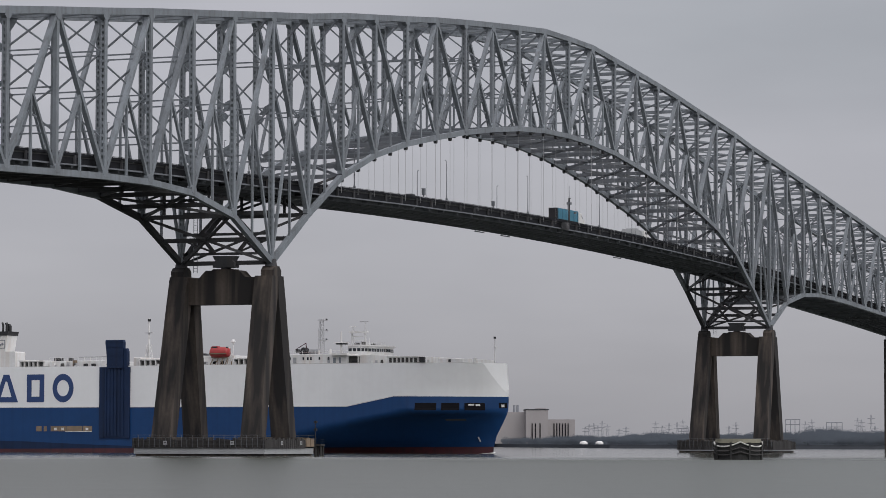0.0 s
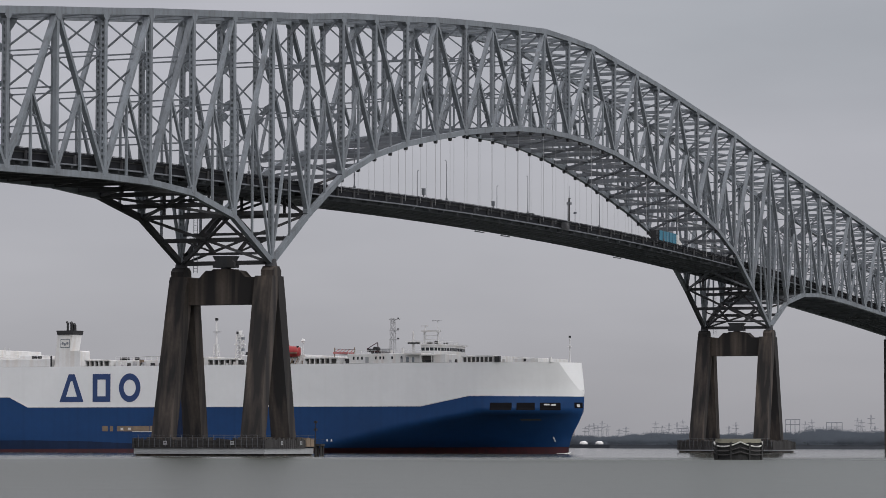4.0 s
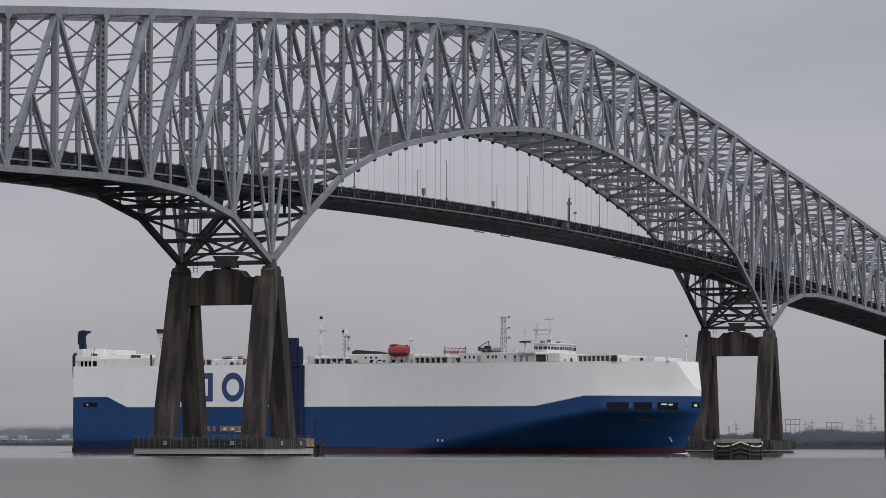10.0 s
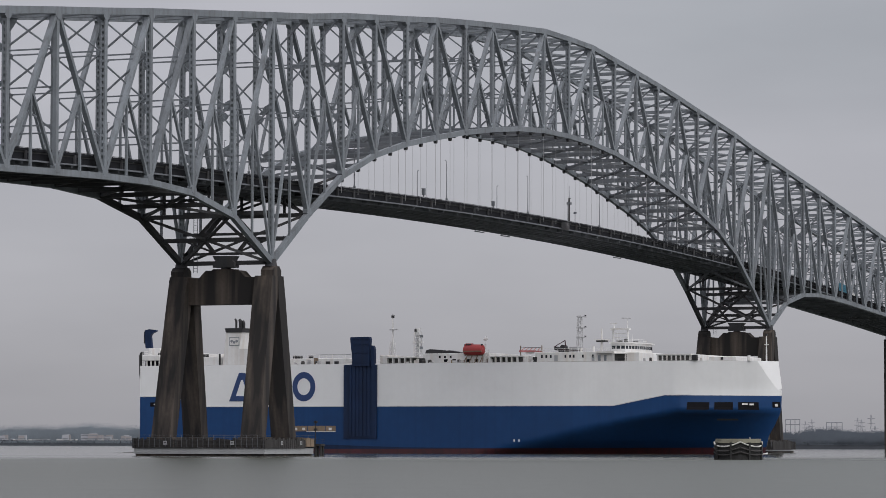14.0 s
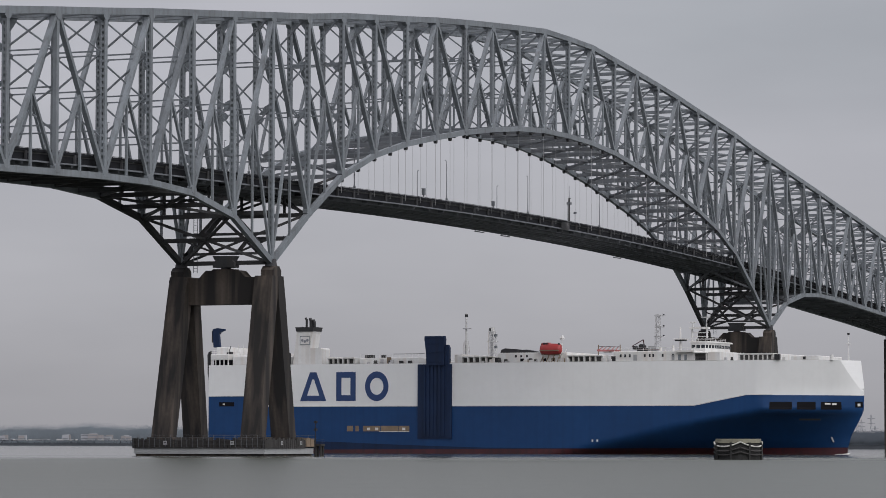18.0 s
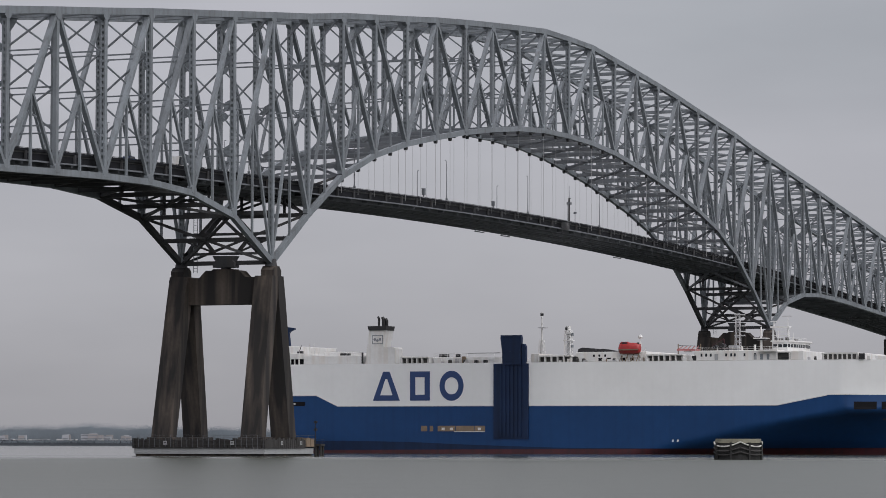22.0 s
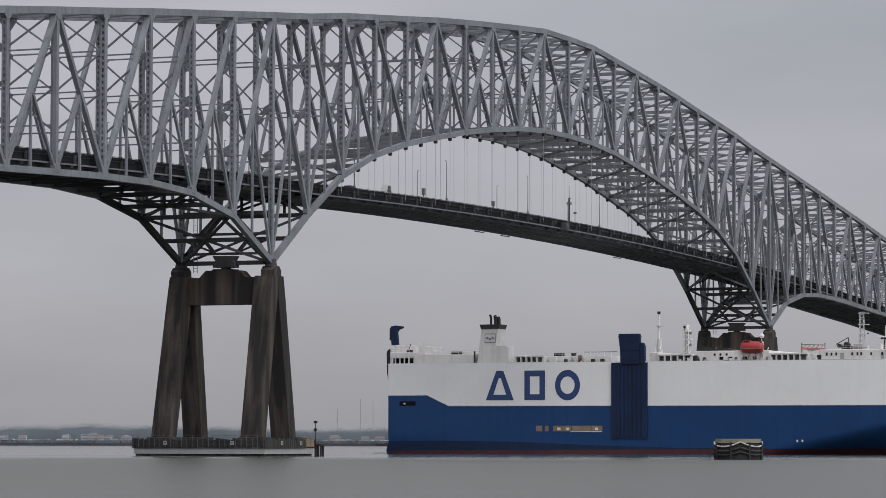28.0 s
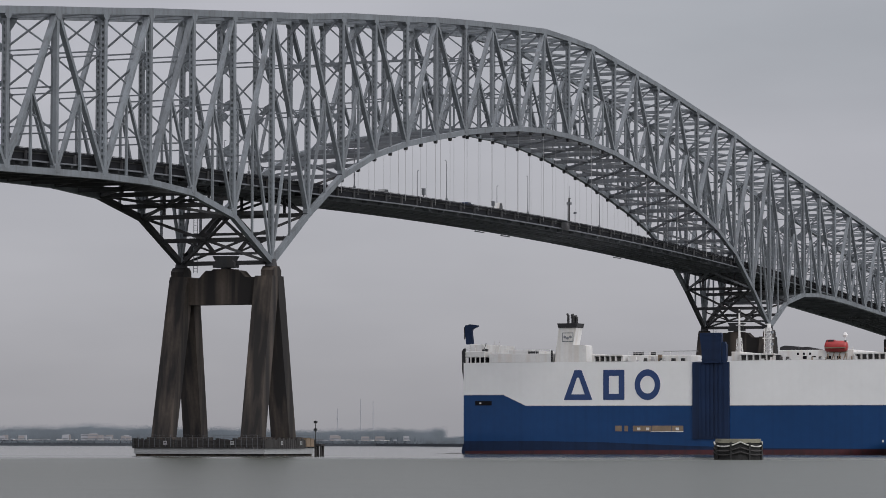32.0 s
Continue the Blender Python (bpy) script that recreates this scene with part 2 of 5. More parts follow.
class Shape:
    """Collects bars, boxes and sheets into one mesh."""

    def __init__(self):
        self.v, self.f = [], []

    def add(self, v, f):
        k = len(self.v)
        self.v += [Vector(q) for q in v]
        self.f += [tuple(i + k for i in g) for g in f]
        return self

    def bar(self, a, b, w, h=None, up=(0, 0, 1)):
        return self.add(*box_vf(a, b, w, h or w, up))

    def box(self, x0, x1, y0, y1, z0, z1):
        v = [(x0, y0, z0), (x1, y0, z0), (x1, y1, z0), (x0, y1, z0), (x0, y0, z1), (x1, y0, z1), (x1, y1, z1), (x0, y1, z1)]
        return self.add(v, BOX_F)

    def tube(self, a, b, r0, r1=None, n=10):
        a, b = Vector(a), Vector(b)
        r1 = r0 if r1 is None else r1
        d = (b - a).normalized()
        s = d.orthogonal().normalized()
        t = d.cross(s)
        v = []
        for q, r in ((a, r0), (b, r1)):
            v += [q + (s * math.cos(2 * math.pi * i / n) + t * math.sin(2 * math.pi * i / n)) * r for i in range(n)]
        f = [(i, (i + 1) % n, n + (i + 1) % n, n + i) for i in range(n)]
        f += [tuple(range(n - 1, -1, -1)), tuple(range(n, 2 * n))]
        return self.add(v, f)

    def prism(self, outline, a0, a1, axis="y"):
        """An outline of 2D points swept from a0 to a1 along an axis (outline in the other two axes, in order)."""
        n = len(outline)
        v = []
        for a in (a0, a1):
            for p, q in outline:
                v.append({"x": (a, p, q), "y": (p, a, q), "z": (p, q, a)}[axis])
        f = [tuple(range(n)), tuple(range(2 * n - 1, n - 1, -1))]
        f += [(i, i + n, (i + 1) % n + n, (i + 1) % n) for i in range(n)]
        return self.add(v, f)

    def link(self, name, material, parent=None, label="", fix=True, smooth=False):
        ob = link(name, self.v, self.f, material, parent, label, smooth)
        if fix:
            bm = bmesh.new()
            bm.from_mesh(ob.data)
            bmesh.ops.recalc_face_normals(bm, faces=bm.faces)
            bm.to_mesh(ob.data)
            bm.free()
        return ob


def bar(name, a, b, w, h, material, parent, up=(0, 0, 1), label=""):
    v, f = box_vf(a, b, w, h, up)
    return link(name, v, f, material, parent, label)


def bearing(across, dist, z=0.0):
    """A place seen from the eye: across = metres to the right per metre ahead, dist metres ahead."""
    y = radians(YAW)
    f, r = Vector((math.sin(y), math.cos(y), 0)), Vector((math.cos(y), -math.sin(y), 0))
    q = EYE + f * dist + r * across * dist
    return Vector((q.x, q.y, z))


# ---------------------------------------------------------------- the truss bridge
PANEL, SIDE, WIDTH, GRADE = 18.288, 18.898, 21.374, -0.0971
TOP = [92.73, 94.73, 97.17, 99.08, 100.98, 102.96, 104.67, 106.24, 107.72, 109.12, 109.24]
BOT = [39.84, 51.20, 61.17, 67.40, 71.58, 74.76, 77.68, 80.04, 82.00, 83.14, 83.40]
TOP_SIDE = [92.73, 90.61, 88.50, 86.40, 84.11, 81.93, 79.68, 77.3, 74.9, 72.5, 70.1, 67.7, 65.3]
BOT_SIDE = [39.84, 48.48, 51.79, 52.51, 52.17, 51.45, 50.67, 49.9, 49.1, 48.3, 47.4, 46.5, 45.6]


def bx(i):
    return PANEL * i if 0 <= i <= 20 else (SIDE * i if i < 0 else 20 * PANEL + SIDE * (i - 20))


def level(mid, side, i):
    k = i if i <= 10 else 20 - i
    tab, k = (mid, k) if k >= 0 else (side, -k)
    j = min(int(math.floor(k)), len(tab) - 2)
    return tab[j] + (tab[j + 1] - tab[j]) * (k - j) + GRADE * (i - 10)


def ztop(i):
    return level(TOP, TOP_SIDE, i)


def zbot(i):
    return level(BOT, BOT_SIDE, i)


def zdeck(i):
    """Underside of the floor's edge girder."""
    return 58.7 - 0.03 * (i - 9) ** 2 + 0.27 * max(0.0, 1.5 - i)


def rises(i):
    """Whether the main diagonal of the panel from i to i + 1 climbs towards i + 1."""
    j = i if i < 10 else 19 - i
    if j < -4:
        up = (j % 2 == 0)
    elif j < 0:
        up = True
    elif j < 4:
        up = False
    else:
        up = (j % 2 == 0)
    return up if i < 10 else not up


def perforated_post(x, y, z0, z1, w, parent, name="post"):
    """A box column whose cover plates have a row of oval access holes."""
    s = Shape()
    h = w / 2
    for sy in (-1, 1):
        s.box(x - h, x + h, y + sy * h - 0.05, y + sy * h + 0.05, z0, z1)
    s.box(x - 0.04, x + 0.04, y - h + 0.05, y + h - 0.05, z0, z1)
    for sx in (-1, 1):
        xa, xb = x + sx * (h - 0.03) - 0.03, x + sx * (h - 0.03) + 0.03
        for sy in (-1, 1):
            ya, yb = y + sy * (h - 0.05), y + sy * h * 0.36
            s.box(xa, xb, min(ya, yb), max(ya, yb), z0, z1)
        z = z0
        while z < z1 - 0.2:
            s.box(xa, xb, y - h * 0.36, y + h * 0.36, z, min(z + 0.55, z1))
            z += 1.2
    return link(name, s.v, s.f, STEEL, parent)


def gusset(x, y, z, r, parent):
    s = Shape()
    o = [(x + r * math.cos(a), z + r * 0.8 * math.sin(a)) for a in [math.pi / 8 + k * math.pi / 4 for k in range(8)]]
    s.prism(o, y - 0.56, y + 0.56, "y")
    return s.link("gusset_plate", STEEL, parent, fix=False)


def build_bridge():
    br = tagged(empty("truss_bridge"), "grey-painted steel through-truss bridge with an arched main span", "bridge")
    lo, hi = -12, 32
    for y, near in ((0.0, True), (WIDTH, False)):
        for i in range(lo, hi):
            x0, x1 = bx(i), bx(i + 1)
            bar("top_chord", (x0, y, ztop(i)), (x1, y, ztop(i + 1)), 1.05, 1.35, STEEL, br)
            # far chord below the floor: a darker material paints in the deck's shade
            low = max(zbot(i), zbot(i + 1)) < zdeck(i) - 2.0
            bar("bottom_chord", (x0, y, zbot(i)), (x1, y, zbot(i + 1)), 1.05, 1.25, RUST_SHADE if low and not near else STEEL, br)
            a, b = ((x0, zbot(i)), (x1, ztop(i + 1))) if rises(i) else ((x0, ztop(i)), (x1, zbot(i + 1)))
            bar("diagonal", (a[0], y, a[1]), (b[0], y, b[1]), 0.8, 0.95, STEEL, br, up=(0, 1, 0))
            xm, zm = (a[0] + b[0]) / 2, (a[1] + b[1]) / 2
            foot = (x1, zbot(i + 1)) if rises(i) else (x0, zbot(i))
            bar("sub_strut", (xm, y, zm), (foot[0], y, foot[1]), 0.6, 0.55, STEEL, br, up=(0, 1, 0))
            zlow = (zbot(i) + zbot(i + 1)) / 2
            bar("sub_hanger", (xm, y, zm), (xm, y, zlow), 0.5, 0.42, STEEL, br, up=(0, 1, 0))
        for i in range(lo, hi + 1):
            if i not in (0, 20) and rises(i - 1) and not rises(i):
                bar("post", (bx(i), y, zbot(i) + 0.4), (bx(i), y, ztop(i) - 0.4), 1.0, 0.8, STEEL, br)
            else:
                perforated_post(bx(i), y, zbot(i) + 0.4, ztop(i) - 0.4, 0.95, br)
            gusset(bx(i), y, ztop(i) - 0.75, 1.25, br)
            gusset(bx(i), y, zbot(i) + 0.75, 1.2, br)
    ya, yb = 0.5, WIDTH - 0.5
    far_braces = Shape()
    for i in range(lo, hi + 1):
        x = bx(i)
        # portal and sway frames across the bridge
        bar("top_strut", (x, ya, ztop(i)), (x, yb, ztop(i)), 0.5, 0.9, STEEL, br)
        floor = max(zbot(i) + 0.6, zdeck(i) + 7.2)
        n = 3
        lv = [ztop(i) - (ztop(i) - floor) * k / n for k in range(n + 1)]
        ym = WIDTH / 2
        for k in range(n):
            za, zb_ = lv[k] - 0.2, lv[k + 1] + (0.6 if k == 0 else 0.2)
            for y0 in (ya, yb):
                if -7 <= i <= 24:
                    bar("sway_brace", (x, y0, za), (x, ym, zb_), 0.3, 0.34, STEEL, br)
                else:
                    far_braces.bar((x, y0, za), (x, ym, zb_), 0.3, 0.34)
                # a tapered plate ties brace and strut to the post
                sg = 1 if y0 == ya else -1
                zk = lv[k + 1]
                g = 1.0 if -2 <= i <= 2 or 18 <= i <= 22 else 0.55
                Shape().prism([(y0, zk + 0.9 * g), (y0 + sg * 1.2 * g, zk + 0.35 * g), (y0 + sg * 1.7 * g, zk - 0.3 * g), (y0 + sg * 1.1 * g, zk - 1.1 * g), (y0, zk - 1.6 * g)], x - 0.06, x + 0.06, "x").link("sway_gusset", STEEL, br, fix=True)
            bar("sway_strut", (x, ya, lv[k + 1]), (x, yb, lv[k + 1]), 0.3, 0.28, STEEL, br)
            hub = lv[k + 1]
            Shape().prism([(ym - 0.9, hub - 0.25), (ym + 0.9, hub - 0.25), (ym + 0.55, hub + 0.75), (ym - 0.55, hub + 0.75)], x - 0.05, x + 0.05, "x").link("sway_gusset", STEEL, br, fix=True)
        for y0, sg in ((ya, 1), (yb, -1)):
            zk = ztop(i)
            Shape().prism([(y0, zk - 0.4), (y0 + sg * 1.9, zk - 0.4), (y0 + sg * 1.3, zk - 1.5), (y0, zk - 3.2)], x - 0.06, x + 0.06, "x").link("sway_gusset", STEEL, br, fix=True)
    for i in range(lo, hi):
        x0, x1 = bx(i), bx(i + 1)
        for a, b in ((ya, yb), (yb, ya)):
            bar("top_lateral", (x0, a, ztop(i)), (x1, b, ztop(i + 1)), 0.38, 0.45, STEEL, br)
        xm = (x0 + x1) / 2
        bar("top_strut", (xm, ya, ztop(i + 0.5)), (xm, yb, ztop(i + 0.5)), 0.32, 0.5, STEEL, br)
        # lower bracing: underside shade is put into the darker steel colours
        for a, b in ((ya, yb), (yb, ya)):
            bar("bottom_lateral", (x0, a, zbot(i)), (x1, b, zbot(i + 1)), 0.5, 0.55, STEEL_DK if zbot(i) > zdeck(i) or i >= 21 else RUST_SHADE, br)
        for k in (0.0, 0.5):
            bar("bottom_strut", (bx(i + k), ya, zbot(i + k)), (bx(i + k), yb, zbot(i + k)), 0.6, 0.9, STEEL_DK if zbot(i) > zdeck(i) or i >= 21 else RUST_SHADE, br)
    tagged(link("sway_brace", far_braces.v, far_braces.f, STEEL, br), kind="stuff")
    # pier frames under the floor; rust and the deck's shade share one dark colour
    for i in (0, 20):
        x, zb_ = bx(i), zbot(i)
        m = WIDTH / 2
        for z in (zb_ + 2.0, zb_ + 6.2):
            bar("pier_strut", (x, ya, z), (x, yb, z), 0.5, 0.55, RUST_SHADE, br)
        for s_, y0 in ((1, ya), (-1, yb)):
            bar("pier_brace", (x, y0, zb_ + 1.0), (x, m - s_ * 6.2, zb_ + 6.2), 0.5, 0.6, RUST_SHADE, br)
            bar("pier_brace", (x, m - s_ * 6.2, zb_ + 6.2), (x, m - s_ * 2.0, zb_ + 10.4), 0.5, 0.6, RUST_SHADE, br)
            bar("pier_brace", (x, m - s_ * 6.2, zb_ + 6.2), (x, m - s_ * 2.6, zb_ + 2.0), 0.6, 0.7, RUST_SHADE, br)
            bar("pier_brace", (x, y0, zb_ + 5.0), (x, m - s_ * 2.6, zb_ + 2.2), 0.35, 0.4, RUST_SHADE, br)
        bar("pier_strut", (x, ya, zb_ + 10.6), (x, yb, zb_ + 10.6), 0.6, 0.9, RUST_SHADE, br)
        Shape().prism([(m - 2.5, zb_ - 1.0), (m + 2.5, zb_ - 1.0), (m + 2.5, zb_ + 0.1), (m + 2.0, zb_ + 0.5), (m + 2.6, zb_ + 1.5), (m - 2.6, zb_ + 1.5), (m - 2.0, zb_ + 0.5), (m - 2.5, zb_ + 0.1)], x - 1.3, x + 1.3, "x").link("thrust_bearing", RUST_SHADE, br)
        Shape().tube((x, m, zb_ - 1.35), (x, m, zb_ - 0.95), 1.1, 1.1, 16).link("bearing_disc", RUST_SHADE, br)
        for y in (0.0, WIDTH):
            Shape().prism([(x - 1.3, zb_ - 0.9), (x + 1.3, zb_ - 0.9), (x + 0.45, zb_ + 0.7), (x - 0.45, zb_ + 0.7)], y - 0.9, y + 0.9, "y").link("bearing_shoe", RUST_SHADE, br)
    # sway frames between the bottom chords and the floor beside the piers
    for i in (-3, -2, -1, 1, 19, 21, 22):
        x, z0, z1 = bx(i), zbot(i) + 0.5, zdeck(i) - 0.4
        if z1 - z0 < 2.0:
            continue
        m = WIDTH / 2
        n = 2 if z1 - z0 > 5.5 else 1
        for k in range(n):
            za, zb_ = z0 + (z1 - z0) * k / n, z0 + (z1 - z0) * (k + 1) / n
            bar("pier_strut", (x, ya, zb_), (x, yb, zb_), 0.45, 0.5, RUST_SHADE, br)
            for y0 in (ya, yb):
                bar("pier_brace", (x, y0, za), (x, m, zb_), 0.4, 0.45, RUST_SHADE, br)
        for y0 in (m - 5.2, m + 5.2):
            bar("pier_post", (x, y0, z0), (x, y0, z1), 0.5, 0.5, RUST_SHADE, br)
    # suspended floor: continuous members follow the road's curve
    def along(name, y, dz, w, h, material):
        v, f = [], []
        for i in range(lo * 2, hi * 2 + 1):
            x, z = bx(i / 2), zdeck(i / 2) + dz
            v += [(x, y - w / 2, z - h / 2), (x, y + w / 2, z - h / 2), (x, y + w / 2, z + h / 2), (x, y - w / 2, z + h / 2)]
        n = len(v) // 4
        for k in range(n - 1):
            q = 4 * k
            f += [(q + j, q + (j + 1) % 4, q + 4 + (j + 1) % 4, q + 4 + j) for j in range(4)]
        f += [(0, 3, 2, 1), (4 * n - 4, 4 * n - 3, 4 * n - 2, 4 * n - 1)]
        return link(name, v, f, material, br)

    along("roadway_slab", WIDTH / 2, 1.75, WIDTH - 2.6, 0.35, ASPHALT)
    for y, sg in ((1.1, -1), (WIDTH - 1.1, 1)):
        along("edge_flange", y + sg * 0.35, 0.1, 0.5, 0.3, STEEL_DK)
        along("edge_girder", y - sg * 0.35, 1.0, 0.12, 1.6, PARAPET_DARK)
        along("parapet", y, 2.17, 0.3, 0.5, PARAPET_DARK)
        along("top_rail", y, 2.55, 0.12, 0.09, PARAPET_DARK)
    along("median_barrier", WIDTH / 2, 2.2, 0.5, 0.6, FOOT)
    for q in range(1, 9):
        along("stringer", 1.2 + (WIDTH - 2.4) * q / 8 - 0.4, 0.45, 0.35, 2.2, STEEL_DK)
    for i in range(lo * 2, hi * 2):
        x0, d0 = bx(i / 2), zdeck(i / 2)
        bar("floor_beam", (x0, 1.6, d0 + 0.5), (x0, WIDTH - 1.6, d0 + 0.5), 0.45, 2.0, STEEL_DK, br)
        bar("girder_rib", (x0, 1.0, d0 + 0.2), (x0, 1.0, d0 + 2.0), 0.5, 0.4, RUST_SHADE, br)
    # suspenders of the main span
    for k in range(4, 37):
        i = k / 2
        if zbot(i) - zdeck(i) < 2.5:
            continue
        for y in (0.0, WIDTH):
            s = Shape()
            s.tube((bx(i) - 0.05, y, zbot(i) - 0.8), (bx(i) - 0.05, y, zdeck(i) + 0.9), 0.019, n=6)
            s.tube((bx(i) + 0.05, y, zbot(i) - 0.8), (bx(i) + 0.05, y, zdeck(i) + 0.9), 0.019, n=6)
            s.link("suspender", ROPE, br, fix=False)
            Shape().prism([(bx(i) - 0.42, zbot(i) - 0.6), (bx(i) + 0.42, zbot(i) - 0.6), (bx(i) + 0.5, zbot(i) - 0.95), (bx(i) + 0.28, zbot(i) - 1.4), (bx(i) - 0.28, zbot(i) - 1.4), (bx(i) - 0.5, zbot(i) - 0.95)], y - 0.34, y + 0.34, "y").link("socket", RUST_SHADE, br, fix=False)
    return br


bridge = build_bridge()


# ---------------------------------------------------------------- piers
def build_pier(zcap, slab=1.25):
    """A concrete portal of two A-shaped legs on a fendered footing; local x along the bridge."""
    pr = tagged(empty("bridge_pier"), "rain-stained concrete bridge pier of splayed legs on a fendered footing", "bridge pier", "main bridge piers")
    zt, zb_ = zcap - 2.95, 3.3
    for y, lean_t, lean_b in ((0.0, 0.45, 0.45), (WIDTH, -0.75, 0.1)):
        for sx in (-1, 1):
            s = Shape()
            v = []
            for z, xo, xi, h in ((zt, 2.75, 0.0, 2.1), (zt - 5, 3.75, 0.35, 2.15), (zb_, 9.2, 6.0, 2.2)):
                o = lean_t + (lean_b - lean_t) * (zt - z) / (zt - zb_)
                v += [(sx * xi, y + o - h, z), (sx * xo, y + o - h, z), (sx * xo, y + o + h, z), (sx * xi, y + o + h, z)]
            f = [(0, 1, 2, 3), (8, 11, 10, 9)]
            for k in (0, 4):
                f += [(k + j, k + 4 + j, k + 4 + (j + 1) % 4, k + (j + 1) % 4) for j in range(4)]
            s.add(v, f)
            s.link("leg", CONCRETE, pr)
            Shape().box(sx * 7.5 - 2.3, sx * 7.5 + 2.5, y - 2.9, y + 2.9, 1.4, zb_ + 0.3).link("leg_base", CONCRETE, pr)
        Shape().prism([(-1.9, zt), (1.9, zt), (1.9, zt + 1.2), (1.0, zt + 2.1), (-1.0, zt + 2.1), (-1.9, zt + 1.2)], y - 1.5, y + 1.5, "y").link("pedestal", CONCRETE, pr)
    m = WIDTH / 2
    o = [(1.8, zt - 6.0), (WIDTH - 1.8, zt - 6.0), (WIDTH - 1.8, zt - 0.2), (m + 5.4, zt - 0.2), (m + 3.9, zt + 1.3), (m - 3.9, zt + 1.3), (m - 5.4, zt - 0.2), (1.8, zt - 0.2)]
    Shape().prism(o, -1.9, 1.9, "x").link("cap_beam", CONCRETE, pr)
    Shape().prism([(m - 2.6, zt + 1.25), (m + 2.6, zt + 1.25), (m + 2.3, zt + 1.62), (m - 2.3, zt + 1.62)], -1.6, 1.6, "x").link("bearing_pad", CONCRETE, pr)
    Shape().box(-12.2, 12.2, -4.5, WIDTH + 4.8, 0.05, slab).link("footing", FOOT, pr, "pale concrete footing slab")
    Shape().box(-11.9, 11.9, -4.2, WIDTH + 4.5, -4.0, 0.05).link("caisson", CONCRETE, pr)
    # timber fender: close-set boards behind wales, with a pipe rail on top
    for y in (-4.6, WIDTH + 4.9):
        for k in range(26):
            x = -12.1 + 24.2 * k / 25
            if y < 0 and x > 7.6:
                continue
            bar("fender_board", (x, y, slab - 0.05), (x, y, 3.0 + 0.12 * ((k * 7) % 5)), 0.74, 0.3, TIMBER, pr)
    for x in (-12.3, 12.3):
        for k in range(32):
            y = -4.4 + (WIDTH + 9.1) * k / 31
            bar("fender_board", (x, y, slab - 0.05), (x, y, 3.0 + 0.12 * ((k * 5) % 4)), 0.3, 0.74, TIMBER, pr, up=(0, 1, 0))
        for z in (2.0, 2.8):
            bar("fender_wale", (x * 1.02, -4.6, z), (x * 1.02, WIDTH + 4.9, z), 0.25, 0.28, TIMBER, pr)
        for k in range(25):
            y = -4.4 + (WIDTH + 9.1) * k / 24
            bar("rail_post", (x * 1.035, y, 1.45), (x * 1.035, y, 4.0 if k % 2 else 3.3), 0.06, 0.06, STEEL_DK, pr)
        bar("rail", (x * 1.035, -4.4, 4.0), (x * 1.035, WIDTH + 4.7, 4.0), 0.05, 0.05, STEEL_DK, pr)
        bar("rail", (x * 1.035, -4.4, 3.45), (x * 1.035, WIDTH + 4.7, 3.45), 0.04, 0.04, STEEL_DK, pr)
    return pr


pier = build_pier(zbot(0))
pier.location = (bx(0), 0, 0)
pier_far = build_pier(zbot(20), 0.5)
pier_far.location = (bx(20), 0, 0)
for k in (-12, 32):
    q = tagged(empty("end_pier", pose(bx(k), 0, 0)), "plain dark concrete end pier of two straight columns", "bridge pier", "end piers")
    for y in (0.0, WIDTH):
        Shape().box(-2.0, 2.0, y - 1.3, y + 1.3, -3, zbot(k) - 1.6).link("column", CONCRETE, q)
        Shape().box(-1.0, 1.0, y - 0.9, y + 0.9, zbot(k) - 1.6, zbot(k) - 0.5).link("bearing", STEEL_DK, q)
    Shape().box(-1.5, 1.5, 1.3, WIDTH - 1.3, zbot(k) - 7.5, zbot(k) - 2.0).link("cap_beam", CONCRETE, q)

# ---------------------------------------------------------------- water and shores
WATER_Z = -0.45
tagged(link("water", [(-2500, -3500, WATER_Z), (4300, -3500, WATER_Z), (4300, 3500, WATER_Z), (-2500, 3500, WATER_Z)], [(0, 1, 2, 3)], WATER), "grey-green rippled river water", "water", kind="structure")


def shore_dist(a):
    """Distance of the far bank for a direction (metres across per metre ahead)."""
    pts = [(-0.30, 2900), (-0.02, 2900), (0.02, 2300), (0.05, 1950), (0.10, 1800), (0.30, 1500)]
    for (a0, d0), (a1, d1) in zip(pts, pts[1:]):
        if a <= a1:
            return d0 + (d1 - d0) * max(0, (a - a0)) / (a1 - a0)
    return pts[-1][1]


def build_ground():
    v, f = [], []
    n = 60
    for k in range(n + 1):
        a = -0.30 + 0.60 * k / n
        d = shore_dist(a)
        for dd, z in ((0, -1.0), (8, 1.6), (30, 4.2), (1900, 5.0)) if a < -0.002 else ((0, -1.0), (8, 1.6), (60, 2.2), (1900, 3.0)):
            v.append(bearing(a, d + dd, z))
    for k in range(n):
        for j in range(3):
            i = k * 4 + j
            f.append((i, i + 4, i + 5, i + 1))
    tagged(link("ground", v, f, LAND), "low wooded river bank with pale industrial lots", "ground", kind="structure")


build_ground()


def crown_height(a):
    """Height of the tree tops along the far bank."""
    h = 5.0 + 2.0 * noise.noise((a * 55, 0, 0)) + 2.4 * noise.noise((a * 17, 3, 0)) + 1.0 * noise.noise((a * 260, 7, 0))
    if a < 0.0:
        rise = 10.5 + 2.5 * noise.noise((a * 90, 5, 0)) - 60.0 * max(0.0, min(0.05, a + 0.105))
    elif a > 0.055:
        rise = 1.4 + min(1.8, (a - 0.055) * 80) + 2.6 * math.exp(-((a - 0.115) / 0.007) ** 2)
    else:
        rise = 0.6
    return max(3.0, h + rise)


